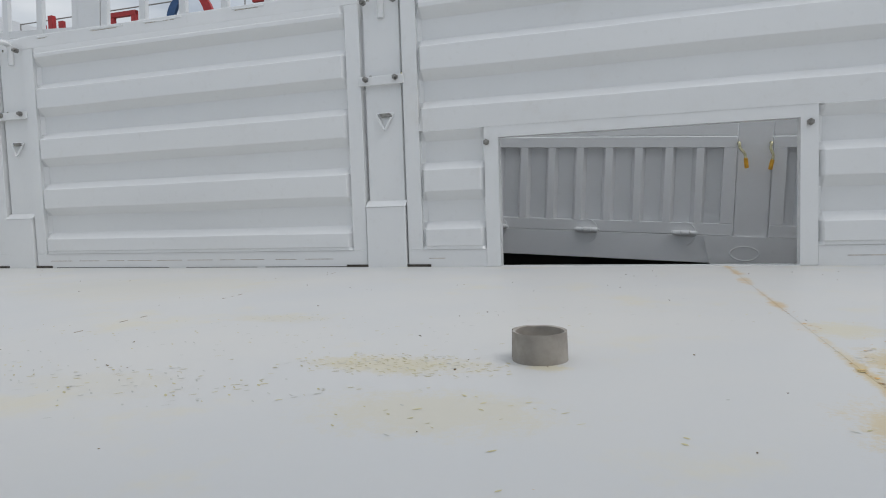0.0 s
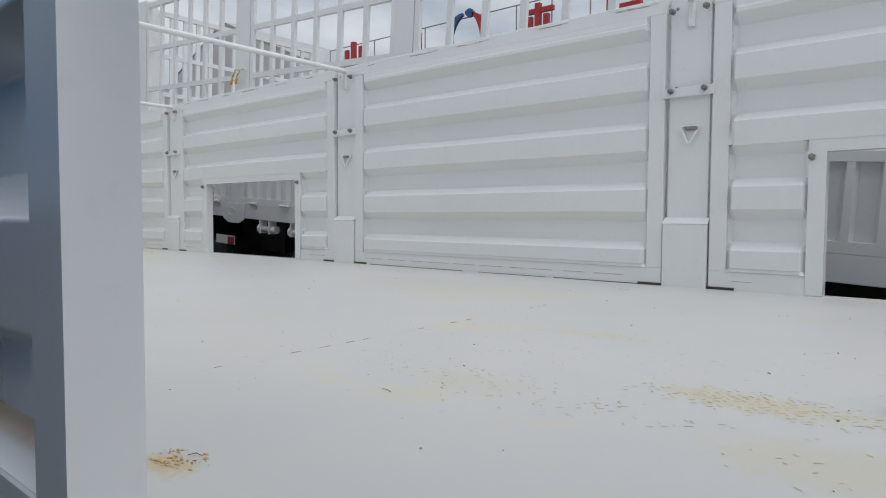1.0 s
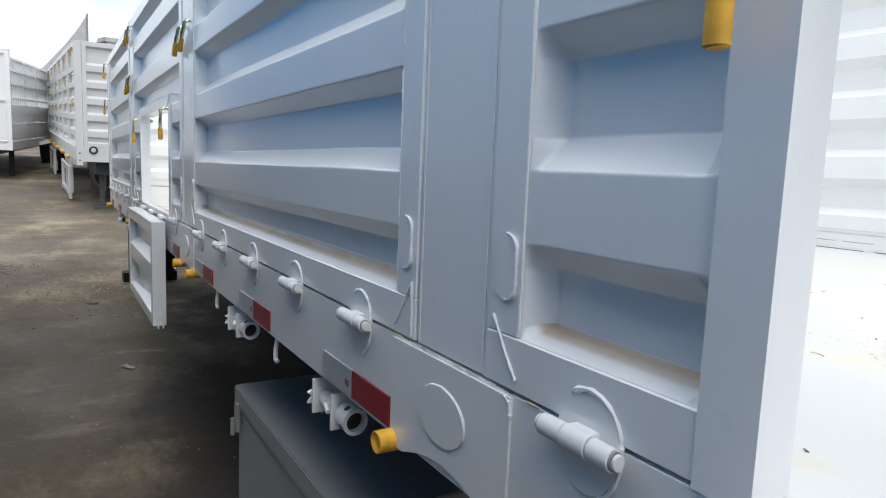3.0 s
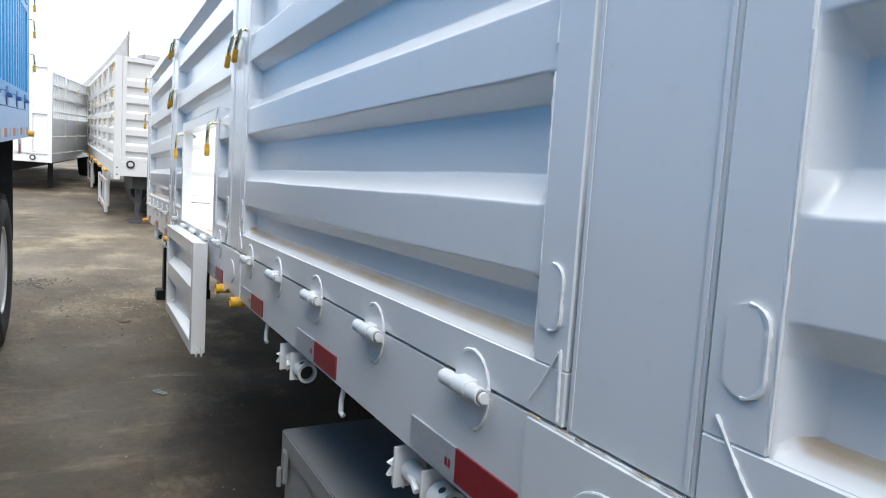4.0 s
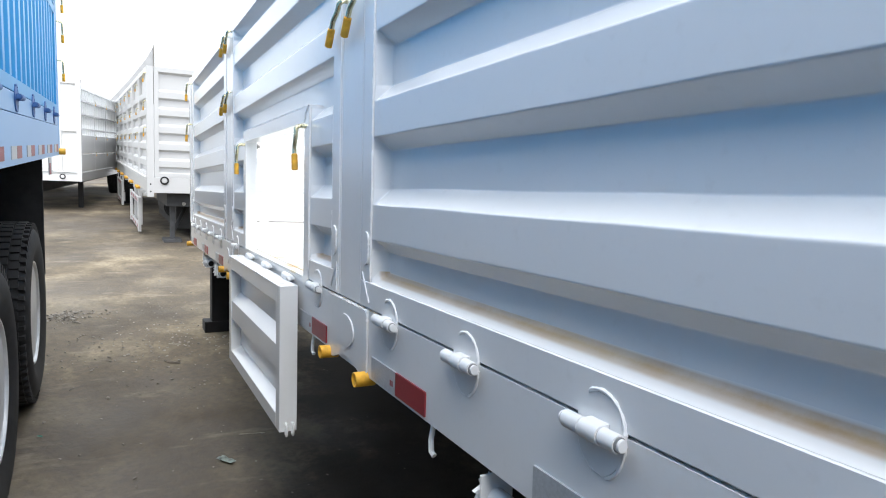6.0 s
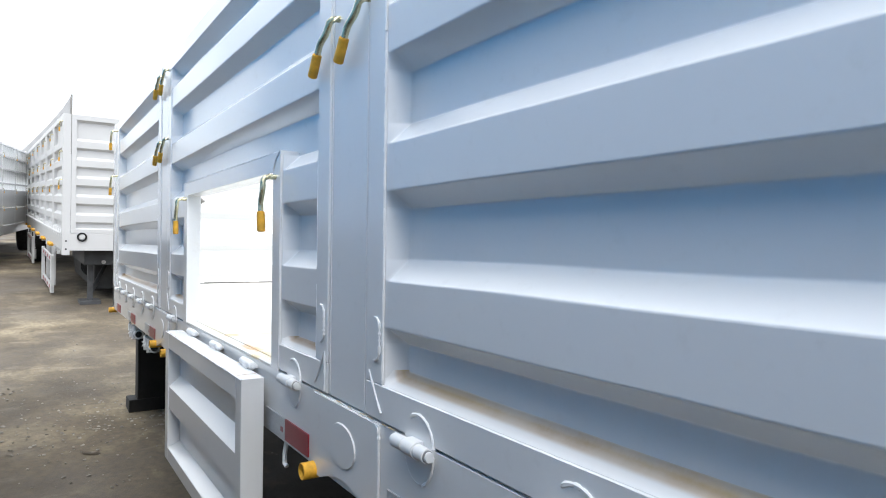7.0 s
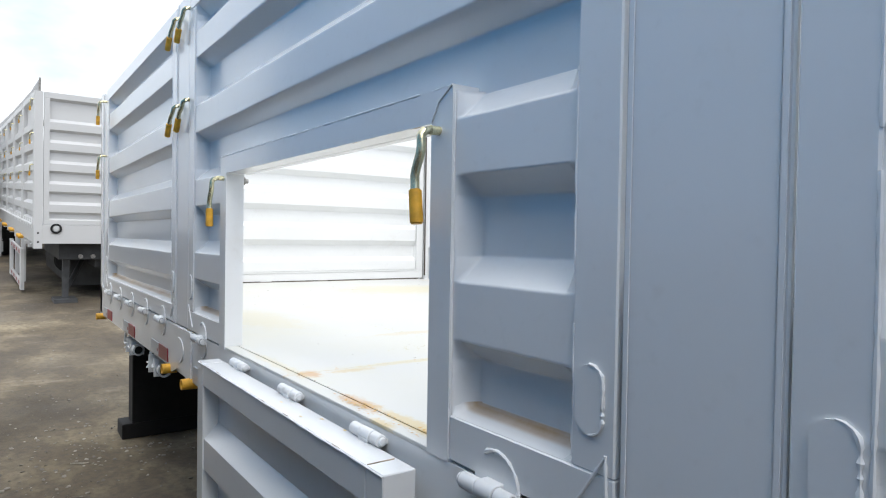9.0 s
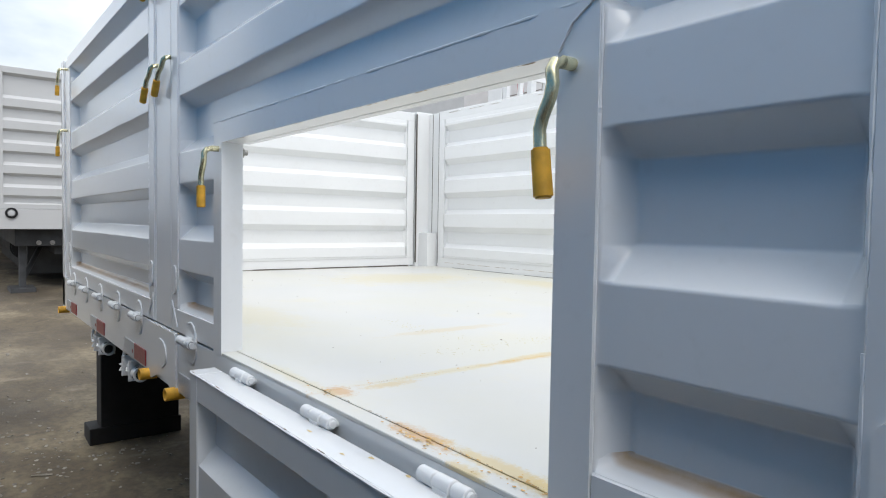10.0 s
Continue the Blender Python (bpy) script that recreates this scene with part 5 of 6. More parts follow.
def high_trailer():
    """White ribbed trailer that stands behind this one, seen end-on and along its side."""
    t = thing("ribbed_trailer", "white high-sided trailer with ribbed boards, yellow levers and side guards", "trailer", pose(-12.05, -0.125, 0, 0, 0, 2.2))
    z0, zd, z1, L, W = 0.77, 1.0, 2.60, 9.6, 2.49
    # end face: beam with a lamp ring, ribbed board above
    part("end_beam", soften(box(B(), -0.06, 0.0, 0.09, W - 0.09, z0, zd)), AGED, t)
    lamp = lathe([(0.062, -0.004), (0.062, -0.016), (0.045, -0.018), (0.042, -0.004)], 24)
    part("lamp_ring", lamp, BLACKP, t, "dark rubber lamp ring", Matrix.Translation((0.0, 0.235, 0.955)) @ pose(0, 0, 0, 0, 0, 90))
    part("lamp_lens", lathe([(0.043, -0.002), (0.03, -0.012), (0.001, -0.014)], 20), AGED, t, "", Matrix.Translation((0.0, 0.235, 0.955)) @ pose(0, 0, 0, 0, 0, 90))
    for y in (0.0, W - 0.09):
        cp = part("corner_post", soften(box(B(), -0.10, 0.004, y, y + 0.09, z0 - 0.06, z1)), AGED, t)
        for z in (0.79, 0.90):
            part("bolt_hole", rod(B(), (0.0, y + 0.045, z), (0.0065, y + 0.045, z), 0.012), DARK, cp)
    e = part("end_board", soften(box(B(), -0.05, 0.0, 0.10, W - 0.10, zd + 0.004, zd + 0.06)), AGED, t, "white end board with level ribs")
    part("top_rail", soften(box(B(), -0.05, 0.0, 0.10, W - 0.10, z1 - 0.07, z1)), AGED, e)
    for a in (0.10, W - 0.16):
        part("frame_upright", soften(box(B(), -0.05, 0.0, a, a + 0.06, zd + 0.06, z1 - 0.07)), AGED, e)
    line = [(0.004, zd + 0.06), (0.046, zd + 0.075)]
    r = zd + 0.16
    while r + 0.12 < z1 - 0.1:
        line += [(0.046, r - 0.03), (0.004, r), (0.004, r + 0.088), (0.046, r + 0.126)]
        r += 0.25
    line += [(0.046, z1 - 0.10), (0.004, z1 - 0.07)]
    part("pressed_sheet", prism(B(), [(-y, z) for y, z in line] + [(-y - 0.006, z) for y, z in line[::-1]], "x", 0.16, W - 0.16), AGED, e, "", Matrix(((0, 1, 0, 0), (1, 0, 0, 0), (0, 0, 1, 0), (0, 0, 0, 1))))
    # the long side: beam, posts, boards in two tiers
    part("side_beam", soften(box(B(), -L, -0.1, 0.0, 0.05, z0, zd - 0.01)), AGED, t)
    part("deck", box(B(), -L, -0.05, 0.05, W - 0.05, zd - 0.05, zd), AGED, t)
    part("far_side", soften(box(B(), -L, -0.1, W - 0.05, W, z0, z1)), AGED, t)
    part("front_wall", soften(box(B(), -L, -L + 0.05, 0.05, W - 0.05, z0, z1)), AGED, t)
    n = 6
    w = (L - 0.1) / n
    for k in range(n):
        b, a = -0.1 - k * w - 0.005, -0.1 - (k + 1) * w + 0.165
        bd = part("side_board", soften(box(B(), a, b, 0, 0.05, zd, zd + 0.06)), AGED, t, "white side board with level ribs")
        part("top_rail", soften(box(B(), a, b, 0, 0.05, z1 - 0.07, z1)), AGED, bd)
        for p in (a, b - 0.06):
            part("frame_upright", soften(box(B(), p, p + 0.06, 0, 0.05, zd + 0.06, z1 - 0.07)), AGED, bd)
        part("pressed_sheet", prism(B(), line + [(y + 0.006, z) for y, z in line[::-1]], "x", a + 0.06, b - 0.06), AGED, bd)
        part("post", soften(box(B(), a - 0.165, a - 0.005, 0.004, 0.04, zd, z1)), AGED, t)
        for s in (-0.11, 0.045):
            for z in (1.66, 2.44) if s < 0 else (2.05,):
                lv = share("locking_lever", LEVER_ME, t, pose(a - 0.05 + s, 0, z, 0, 28, 0) @ Matrix.Diagonal((0.9, 0.9, 0.9, 1)), "zinc lever with a yellow grip")
                share("grip", GRIP, lv, None, "yellow rubber grip")
        for j in range(5):
            share("hinge", HINGE_ALL, t, pose(a + (b - a) * (j + 0.5) / 5, 0, zd))
        for s in (-0.16, 0.12):
            part("pipe_cap", rod(B(), (a - 0.085 + s, 0.02, z0 - 0.01), (a - 0.085 + s, -0.055, z0 - 0.01), 0.027, seg=14), YELLOW, t, "yellow plastic pipe cap")
        for s in (0.3, 0.9):
            bm = rod(B(), (a + s, 0.03, z0 - 0.05), (a + s + 0.17, 0.03, z0 - 0.05), 0.024, seg=12)
            box(bm, a + s, a + s + 0.01, -0.01, 0.07, z0 - 0.09, z0)
            part("strap_winch", bm, AGED, t)
    for z in (1.72, 2.10, 2.50):
        lv = share("locking_lever", LEVER_ME, t, pose(-0.06, 0, z, 0, 12, 0), "zinc lever with a yellow grip")
        share("grip", GRIP, lv, None, "yellow rubber grip")
    for y in (0.7, 1.7):
        part("chassis_beam", box(B(), -L, -0.2, y, y + 0.1, 0.45, 0.9), DARK, t)
    part("coupling_plate", soften(box(B(), -1.7, -0.12, 0.28, 2.2, 0.56, 0.775)), DARK, t, "dark coupling plate under the front end")
    part("air_tank", soften(rod(B(), (-2.6, 0.55, 0.42), (-1.5, 0.55, 0.42), 0.17, seg=20), 0.02, 2), DARK, t, "dark air tank")
    # dark block put in where the space under the bed lies in shade
    part("shade_filler", soften(box(B(), -3.4, -0.75, 0.48, 2.2, 0.14, 0.77), 0.01), DARK, t, "dark block added for the shade under the bed")
    part("leg_brace", rod(B(), (-0.31, 0.37, 0.12), (-0.9, 0.75, 0.70), 0.03), DARK, t)
    leg = part("landing_leg", soften(box(B(), -0.34, -0.27, 0.34, 0.41, 0.05, 0.8)), GREYLEG, t, "dark grey landing leg")
    part("leg_foot", soften(box(B(), -0.46, -0.16, 0.24, 0.50, 0.0, 0.05)), GREYLEG, leg)
    part("air_lines", tube(B(), [(-0.2, 0.5, 0.62), (-0.1, 0.9, 0.55), (-0.15, 1.5, 0.56), (-0.2, 2.0, 0.64)], 0.02), DARK, t)
    for y in (0.52, 0.66, 0.9):
        part("coupling", rod(B(), (-0.16, y, 0.60), (-0.11, y, 0.60), 0.028, seg=12), BOLT, t)
    # side guards: a white frame with red and white tape
    for gx0, gx1 in ((-3.3, -1.25), (-8.3, -6.3)):
        g = part("side_guard", soften(box(B(), gx0, gx1, -0.03, 0.0, 0.06, 0.15)), AGED, t, "white side guard with red tape")
        part("guard_rail", soften(box(B(), gx0, gx1, -0.03, 0.0, 0.50, 0.59)), AGED, g)
        part("guard_end", soften(box(B(), gx1 - 0.16, gx1, -0.04, 0.005, 0.04, 0.61)), AGED, g)
        part("guard_end", soften(box(B(), gx0, gx0 + 0.16, -0.04, 0.005, 0.04, 0.61)), AGED, g)
        for x in (gx0 + 0.5, gx1 - 0.5):
            part("guard_arm", soften(box(B(), x, x + 0.06, 0.0, 0.06, 0.1, 0.80)), AGED, g)
        for k in range(4):
            part("red_tape", box(B(), gx0 + 0.25 + k * 0.45, gx0 + 0.42 + k * 0.45, -0.034, -0.03, 0.08, 0.13), TAPER, g)
            part("red_tape", box(B(), gx0 + 0.25 + k * 0.45, gx0 + 0.42 + k * 0.45, -0.034, -0.03, 0.52, 0.57), TAPER, g)
    for x in (-7.2, -8.5):
        for y in (0.17, 2.3):
            wheel(t, x, y, 0.51, 1 if y < 1 else -1)


high_trailer()


def lattice_trailer():
    """White trailer further back, with an upright-ribbed end and a lattice over its side boards."""
    t = thing("lattice_trailer", "white trailer with ribbed end wall and lattice sides", "trailer", pose(-17.1, -1.155, 0, 0, 0, -8.3) @ Matrix.Diagonal((0.945, 0.945, 0.945, 1)))
    z0, zd, z1, L, W = 0.66, 0.86, 2.88, 9.2, 2.49
    part("end_beam", soften(box(B(), -0.05, 0.0, -W, 0.0, z0, zd)), WHITE, t)
    turn = Matrix(((0, -1, 0, 0), (1, 0, 0, 0), (0, 0, 1, 0), (0, 0, 0, 1)))
    for a, b in ((zd + 0.02, 1.75), (1.80, z1 - 0.1)):
        part("end_sheet", ribbed_sheet(-W + 0.1, -0.1, a, b, 0.23, 0.09, 0.03, 0.0), WHITE, t, "", turn)
    part("end_rail", soften(box(B(), -0.05, 0.004, -W, 0.0, 1.75, 1.80)), WHITE, t)
    part("end_top", soften(box(B(), -0.06, 0.006, -W, 0.0, z1 - 0.1, z1)), WHITE, t)
    part("corner_post", soften(box(B(), -0.09, 0.008, -0.09, 0.0, z0, z1)), WHITE, t)
    part("corner_post", soften(box(B(), -0.09, 0.008, -W, -W + 0.09, z0, z1)), WHITE, t)
    part("lamp_ring", lathe([(0.06, -0.004), (0.06, -0.016), (0.04, -0.018), (0.038, -0.004)], 20), BLACKP, t, "dark lamp ring", Matrix.Translation((0.0, -0.38, 0.76)) @ pose(0, 0, 0, 0, 0, 90))
    part("lamp_lens", lathe([(0.041, -0.006), (0.03, -0.017), (0.001, -0.020)], 20), WHITE, t, "", Matrix.Translation((0.0, -0.38, 0.76)) @ pose(0, 0, 0, 0, 0, 90))
    part("side_beam", soften(box(B(), -L, -0.09, -0.05, 0.0, z0, zd)), WHITE, t)
    part("deck", box(B(), -L, 0, -W, -0.05, zd - 0.05, zd), WHITE, t)
    part("far_side", box(B(), -L, 0, -W, -W + 0.04, z0, 2.0), WHITE, t)
    n = 6
    w = L / n
    for k in range(n):
        b, a = -0.09 - k * w, -0.09 - (k + 1) * w + 0.08
        bd = part("side_board", soften(box(B(), a, b, -0.045, 0.0, zd + 0.01, 1.26)), WHITE, t, "white plain side board")
        part("upper_board", soften(box(B(), a, b, -0.045, 0.0, 1.275, 1.68)), WHITE, bd)
        part("slot_rail", soften(box(B(), a, b, -0.045, 0.0, 1.80, 1.84)), WHITE, bd)
        for j in range(7):
            x = a + (b - a - 0.03) * j / 6
            part("lattice_bar", box(B(), x, x + 0.03, -0.04, -0.005, 1.68, 2.72), WHITE, bd)
        for z in (2.12, 2.42, 2.68):
            part("lattice_rail", box(B(), a, b, -0.042, -0.002, z, z + 0.04), WHITE, bd)
        part("post", soften(box(B(), a - 0.08, a, -0.05, 0.002, zd, 2.74)), WHITE, t)
        part("lining", box(B(), a, b, -0.062, -0.052, 1.92, 2.70), WHITE, bd, "white lining behind the lattice")
        for z in (1.30, 1.70, 2.50):
            lv = share("locking_lever", LEVER_ME, t, Matrix.Diagonal((1, -1, 1, 1)) @ pose(a - 0.04, 0, z, 0, 12, 0) @ Matrix.Diagonal((0.75, 0.75, 0.75, 1)), "zinc lever with a yellow grip")
            share("grip", GRIP, lv, None, "yellow rubber grip")
    for x in (-6.2, -7.5):
        for y in (-0.25, -2.2):
            wheel(t, x, y, 0.51, -1 if y > -1 else 1)
    part("chassis_beam", box(B(), -L, -0.1, -1.7, -0.8, 0.4, 0.8), DARK, t)
    part("landing_leg", soften(box(B(), -0.95, -0.85, -0.25, -0.15, 0.0, 0.7)), BLACKP, t, "dark landing leg")


lattice_trailer()

# ---- far things: sheds and a roof sign ----
def shed(name, m, length, depth, eaves, rise, label):
    s = thing(name, label, "building", m, "", "structure")
    part("wall", prism(B(), [(0, 0), (depth, 0), (depth, eaves - 0.02), (depth / 2, eaves + rise - 0.05), (0, eaves - 0.02)], "x", 0, length), plain("pale_wall", (0.55, 0.56, 0.57), 0.7, 0, 0.06, 0.6), s)
    roof = prism(B(), [(-0.05, eaves - 0.01), (depth / 2, eaves + rise), (depth + 0.05, eaves - 0.01), (depth + 0.05, eaves + 0.16), (depth / 2, eaves + rise + 0.18), (-0.05, eaves + 0.16)], "x", -0.05, length + 0.05)
    part("roof", roof, SHEDM, s)
    return s


shed("grey_shed", pose(-31.0, 1.6, 0, 0, 0, 90), 16, 9, 4.45, 0.35, "grey sheet-roofed shed behind the trailers")
flap = thing("raised_canopy", "grey sheet canopy raised at a slant beside the shed", "canopy", pose(-30.0, -0.27, 0) @ Matrix.Diagonal((1, 0.78, 1, 1)))
part("canopy_sheet", prism(B(), [(-1.35, 2.3), (-0.75, 2.85), (-0.15, 3.4), (0.5, 4.05), (1.12, 4.75), (1.46, 5.25), (1.52, 5.25), (1.50, 4.6), (1.50, 2.3)], "x", -3.0, 0.0), SHEDM, flap)
part("canopy_pole", rod(B(), (0.02, 1.49, 0.0), (0.02, 1.49, 5.3), 0.04), BOLT, flap)
shed("white_hall", T @ pose(-47.1, 36, 0.0, 0, 0, 90), 20, 24, 15.4, 5.25, "long pale hall with a sloped grey roof")


def sign_letters():
    """Red sheet-steel roof letters on a thin frame, as plain strokes, with a round blue and red mark between."""
    s = thing("roof_sign", "red sheet-steel roof sign on a thin frame", "sign", T @ Matrix.Translation((0, 40, 0)))
    def strokes(name, cx, bars, mat=RED):
        bm = B()
        for i, (x, z, w, h) in enumerate(bars):
            box(bm, cx + x * 0.85, cx + (x + w) * 0.85, -0.02 * i, 0.25 + 0.02 * i, 13.7 + z * 0.86, 13.7 + (z + h) * 0.86)
        part(name, bm, mat, s)
    # blocks of strokes only; no lettering
    strokes("letter", -44.3, [(-1.3, 1.1, 0.5, 2.2), (0.9, 1.1, 0.5, 2.3), (-1.3, 1.1, 2.7, 0.4), (-0.25, -0.8, 0.5, 4.8)])
    strokes("letter", -37.4, [(-1.3, -0.8, 0.4, 4.2), (1.0, -0.8, 0.5, 4.2), (-1.3, 3.0, 2.8, 0.4), (-0.8, 2.0, 1.8, 0.35), (-0.8, 0.9, 1.8, 0.35), (-0.2, -0.2, 0.45, 2.6)])
    strokes("letter", -24.9, [(-1.4, 2.6, 2.9, 0.4), (-1.0, 0.6, 0.45, 1.8), (-0.25, -0.6, 0.5, 4.0), (0.6, 0.6, 0.45, 1.8), (-1.4, 0.2, 2.9, 0.4)])
    strokes("letter", -18.4, [(-1.4, 1.6, 0.6, 1.2), (-1.2, -0.6, 0.6, 1.4), (-0.3, 2.4, 2.0, 0.4), (-0.3, 1.5, 1.7, 0.35), (0.9, -0.4, 0.5, 2.2)])
    for mat, a0, a1 in ((SIGNBLUE, 1.75, 3.6), (RED, -0.5, 1.2), (SIGNBLUE, 1.1, 1.6)):
        bm = B()
        ring = []
        n = 16
        for i in range(n + 1):
            a = a0 + (a1 - a0) * i / n
            wdt = 0.27 * math.sin(math.pi * (i + 0.6) / (n + 1.2)) + 0.06
            ring.append(((1.72 - wdt) * math.cos(a), (2.0 - wdt) * math.sin(a), (1.72 + wdt) * math.cos(a), (2.0 + wdt) * math.sin(a)))
        pts = [(-31.4 + p[0], 15.2 + p[1]) for p in ring] + [(-31.4 + p[2], 15.2 + p[3]) for p in ring[::-1]]
        part("round_mark", prism(bm, pts, "y", 0, 0.25), mat, s)
    fr = B()
    for x in range(-48, -14, 3):
        rod(fr, (x, 0.5, 8.0), (x, 0.5, 17.0), 0.05, seg=6)
    for z in (13.0, 15.0, 17.0):
        rod(fr, (-48, 0.5, z), (-15, 0.5, z), 0.05, seg=6)
    part("sign_frame", fr, BOLT, s, "thin steel sign frame")


sign_letters()


def strap_roll():
    """A roll of grey webbing or card, left lying on the deck."""
    bm = B()
    R, h, th = 0.0405, 0.046, 0.0042
    inner, outer = [], []
    n = 60
    for i in range(n + 1):
        a = 2.72 + 2 * math.pi * 1.04 * i / n
        k = 0.0043 * i / n
        outer.append(((R + k) * math.cos(a), (R + k) * math.sin(a)))
        inner.append(((R + k - th) * math.cos(a), (R + k - th) * math.sin(a)))
    rows = []
    for (ox, oy), (ix, iy) in zip(outer, inner):
        top = h + 0.0008 * noise.noise(Vector((ox * 60, oy * 60, 1.7)))
        rows.append([bm.verts.new(p) for p in ((ox * 1.03, oy * 1.03, 0), (ox, oy, top), (ix, iy, top - 0.001), (ix, iy, 0))])
    for p, q in zip(rows, rows[1:]):
        for j in range(4):
            bm.faces.new((p[j], q[j], q[(j + 1) % 4], p[(j + 1) % 4]))
    bm.faces.new(rows[0])
    bm.faces.new(rows[-1][::-1])
    ob = new("tape_roll", mesh_of("tape_roll", bm, CARD))
    ob.matrix_world = T @ Matrix.Translation((-0.245, 0.910, DECK - 0.0036))
    tagged(ob, "small empty grey cardboard tape roll standing on the deck", "tape roll")


strap_roll()

# litter on the yard and loose crumbs on the deck
def crumbs(name, count, place, size, mat, label, category, flat=0.5):
    rng = random.Random(len(name) * 31 + count)
    bm = B()
    for i in range(count):
        p = place(rng)
        k = size * rng.uniform(0.4, 1.5)
        m = Matrix.Translation(p) @ Euler((rng.uniform(-0.4, 0.4), rng.uniform(-0.4, 0.4), rng.uniform(0, 6.3))).to_matrix().to_4x4() @ Matrix.Diagonal((k * rng.uniform(0.6, 1.6), k, k * flat, 1))
        bmesh.ops.create_icosphere(bm, subdivisions=1, radius=1, matrix=m)
    for v in bm.verts:
        v.co += Vector((rng.uniform(-1, 1), rng.uniform(-1, 1), rng.uniform(-1, 1))) * size * 0.18
    ob = new(name, mesh_of(name, bm, mat))
    return tagged(ob, label, category, "", "stuff")


STONE = plain("grit", (0.22, 0.20, 0.17), 0.9, 0, 0.4, 20)
crumbs("gravel", 700, lambda r: Vector((r.uniform(-16, 2), r.uniform(-0.95, 0.75), 0.003)), 0.0048, STONE, "scattered grit and small stones on the yard", "gravel")
crumbs("loose_stones", 120, lambda r: Vector((r.gauss(-6.9, 0.7), r.gauss(-0.2, 0.25), 0.004)), 0.009, STONE, "small stones lying on the yard", "stones")
crumbs("gravel_pile", 170, lambda r: Vector((r.gauss(-7.72, 0.10), r.gauss(-0.93, 0.12), r.uniform(0.003, 0.018))), 0.009, STONE, "small heap of grit and broken stone on the yard", "gravel")
crumbs("yard_grit", 170, lambda r: Vector((r.gauss(-6.7, 0.45), r.uniform(-1.0, 0.35), 0.004)), 0.0062, STONE, "scattered grit on the yard beside the trailer", "gravel")
PALESTONE = plain("pale_grit", (0.34, 0.31, 0.26), 0.9, 0, 0.3, 20)
crumbs("pale_stones", 90, lambda r: Vector((r.gauss(-6.75, 0.30), r.gauss(-0.1, 0.30), 0.004)), 0.0075, PALESTONE, "pale chips of stone on the yard by the landing leg", "stones")
SCRAPM = plain("dark_scrap", (0.20, 0.15, 0.09), 0.8, 0, 0.5, 50)


def on_deck(r):
    y = r.uniform(0.1, 2.35)
    return Vector((r.uniform(-6.6, 0.9), y, DECK + 0.0012 - 0.0042 * y))


sc = crumbs("deck_scraps", 240, on_deck, 0.0017, SCRAPM, "small dark scraps on the deck", "debris", 0.3)
sc.matrix_world = T


def litter(x, y, z, m, s=1.0):
    bm = B()
    n = 8
    rows = [[bm.verts.new(((i / n - 0.5) * 0.16 * s, (j / 4 - 0.5) * 0.06 * s, 0.012 + 0.010 * noise.noise(Vector((i * 0.7 + x, j * 0.9, 1.3))))) for j in range(5)] for i in range(n + 1)]
    for i in range(n):
        for j in range(4):
            bm.faces.new((rows[i][j], rows[i + 1][j], rows[i + 1][j + 1], rows[i][j + 1]))
    bmesh.ops.solidify(bm, geom=bm.faces, thickness=0.002)
    ob = new("plastic_scrap", mesh_of("plastic_scrap", bm, plain("pale_plastic", (0.45, 0.52, 0.48), 0.4, 0, 0.4, 30)))
    ob.matrix_world = Matrix.Translation((x, y, z)) @ pose(0, 0, 0, 0, 0, 35)
    tagged(ob, "crumpled pale green plastic scrap on the yard", "litter")


litter(-4.64, -0.10, 0.0, None, 0.6)


def deck_twig(pts, r):
    ob = new("twig", mesh_of("twig", tube(B(), pts, r, 6, 0.3, RNG), SCRAPM))
    ob.matrix_world = T
    tagged(ob, "thin dark splinter lying on the white deck", "debris")


Z = DECK - 0.0003
deck_twig([(-0.925, 0.537, Z), (-0.913, 0.535, Z + 0.001), (-0.902, 0.532, Z)], 0.0006)
deck_twig([(-0.889, 0.198, Z + 0.001), (-0.882, 0.204, Z + 0.003), (-0.873, 0.207, Z + 0.001)], 0.0006)
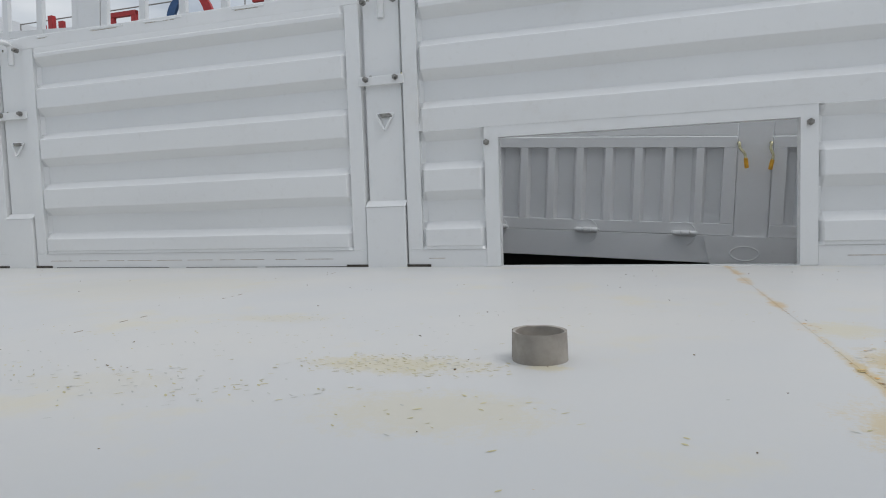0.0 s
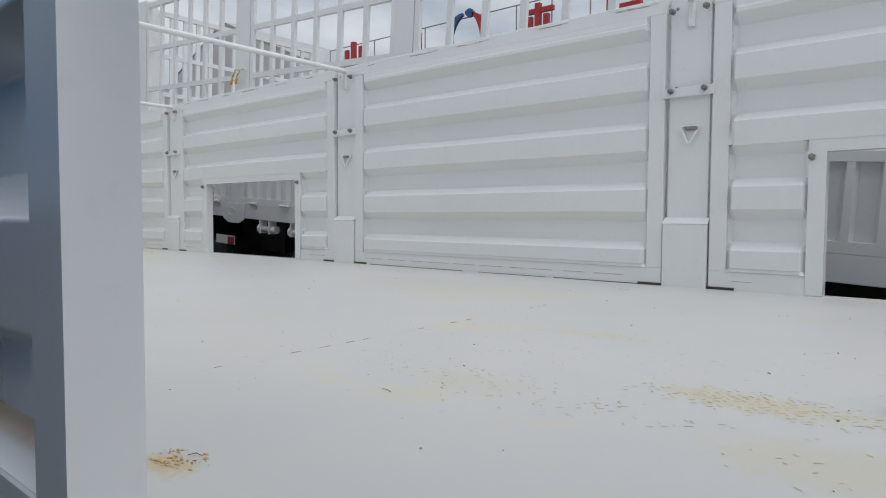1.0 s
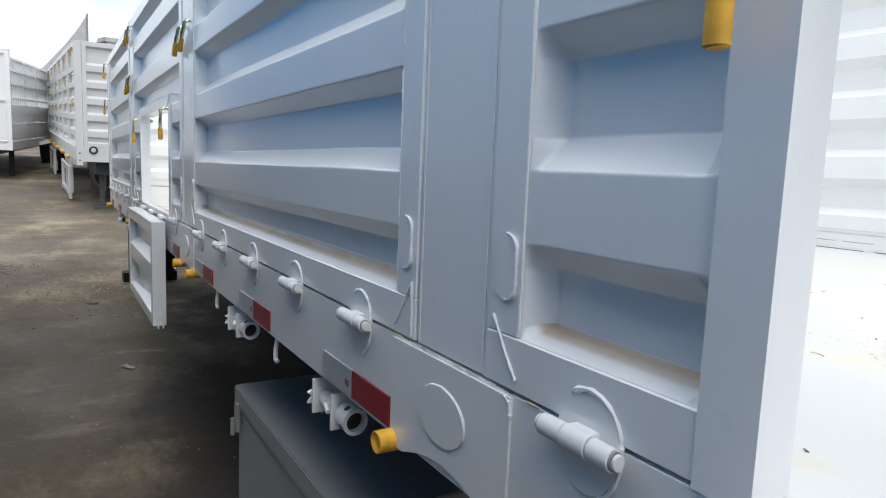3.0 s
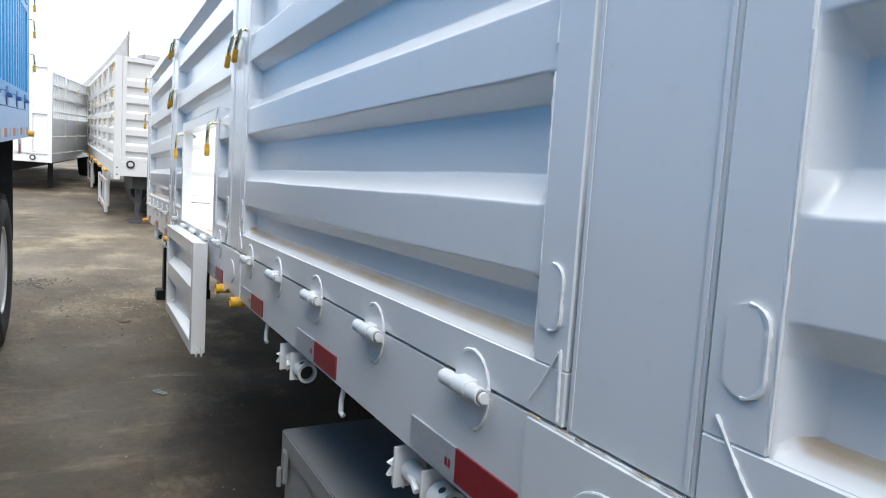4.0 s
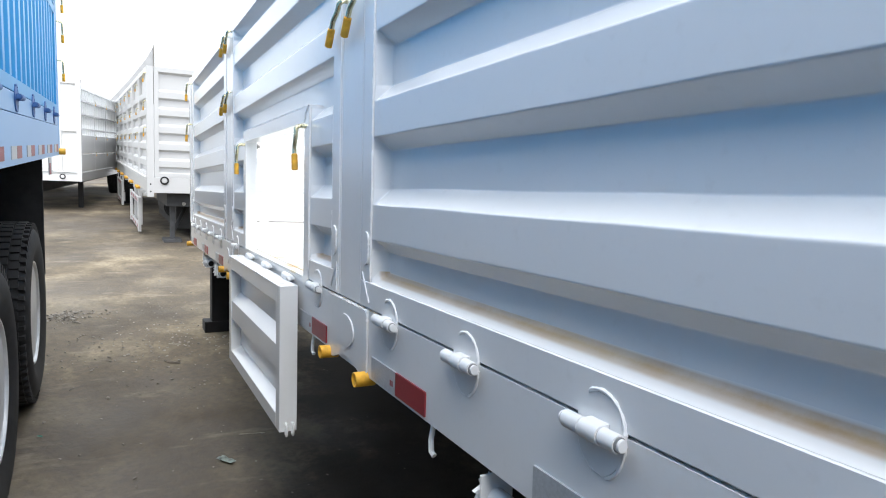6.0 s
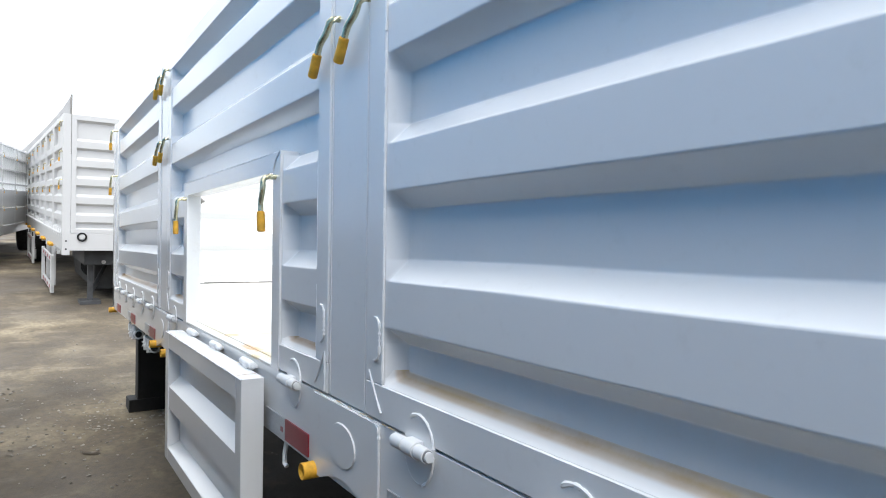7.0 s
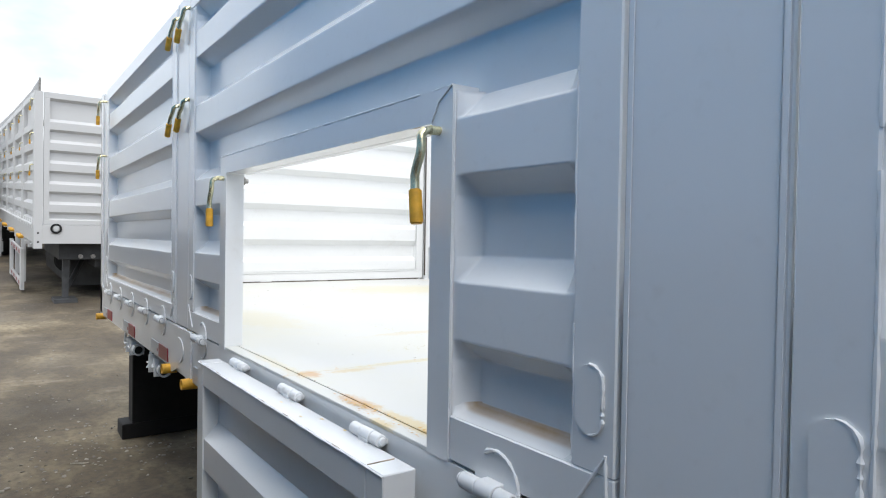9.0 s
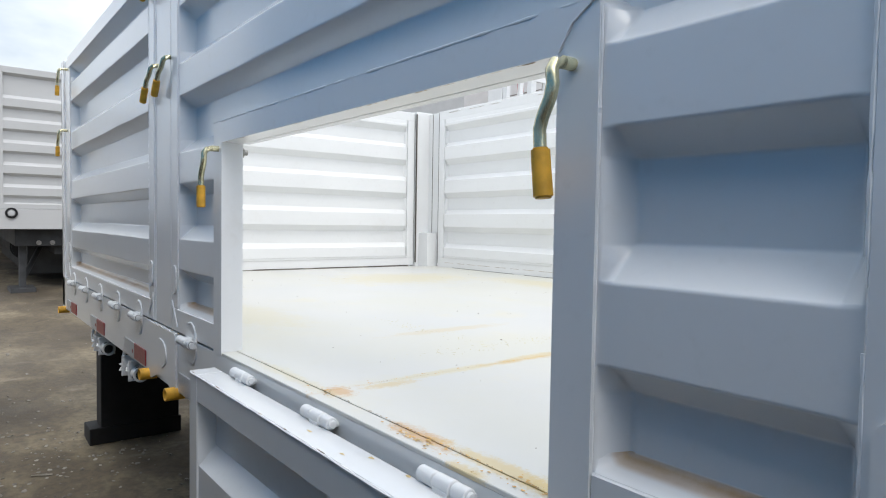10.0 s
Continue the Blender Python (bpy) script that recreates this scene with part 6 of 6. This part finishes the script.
# a broken row of dirt along the joint between two deck plates
joint = B()
rng = random.Random(3)
y = 0.12
while y < 2.3:
    w = rng.uniform(0.006, 0.03)
    if rng.random() < (0.7 if y < 0.9 else 0.3):
        box(joint, -1.2510, -1.2490, y, y + w, DECK - 0.0005, DECK + 0.0008)
    y += w + rng.uniform(0.004, 0.05)
tagged(part("joint_dirt", joint, DIRT, deck, "dirt in a plate joint", FALL), "", "", "", "stuff")


def flat_scrap(name, x, y, w, h, turn, mat, label):
    """A thin curled bit of wood, paper or leaf on the yard."""
    bm = B()
    n = 7
    rows = []
    for i in range(n + 1):
        u = i / n - 0.5
        half = h / 2 * (1 - (2 * abs(u)) ** 3 * 0.7) * (1 + 0.2 * noise.noise(Vector((u * 6, x, y))))
        rows.append([bm.verts.new((u * w, v * half, 0.006 + 0.005 * noise.noise(Vector((u * 3 + x, v, y))) + 0.002 * abs(v))) for v in (-1, 0, 1)])
    for p, q in zip(rows, rows[1:]):
        for j in range(2):
            bm.faces.new((p[j], q[j], q[j + 1], p[j + 1]))
    bmesh.ops.solidify(bm, geom=bm.faces, thickness=0.0025)
    ob = new(name, mesh_of(name, bm, mat))
    ob.matrix_world = Matrix.Translation((x, y, 0.0)) @ pose(0, 0, 0, 0, 0, turn)
    tagged(ob, label, "debris")


DRYLEAF = plain("dry_leaf", (0.17, 0.14, 0.105), 0.9, 0, 0.3, 40)
PALEWOOD = plain("pale_wood", (0.42, 0.38, 0.31), 0.8, 0, 0.2, 40)
flat_scrap("dry_leaf", -6.23, -0.21, 0.10, 0.05, 62, DRYLEAF, "dry brown leaf lying on the yard")
flat_scrap("wood_chip", -6.40, -0.64, 0.10, 0.012, 84, DRYLEAF, "thin brown wood chip on the yard")
flat_scrap("paper_scrap", -6.67, -0.17, 0.09, 0.022, 70, PALEWOOD, "pale torn paper scrap on the yard")
flat_scrap("wood_stick", -4.90, 0.07, 0.13, 0.008, 80, PALEWOOD, "thin pale wooden stick on the yard")
flat_scrap("green_scrap", -5.22, -0.91, 0.035, 0.018, 40, plain("green_plastic", (0.06, 0.22, 0.16), 0.5, 0, 0.2, 30), "small green plastic scrap on the yard")
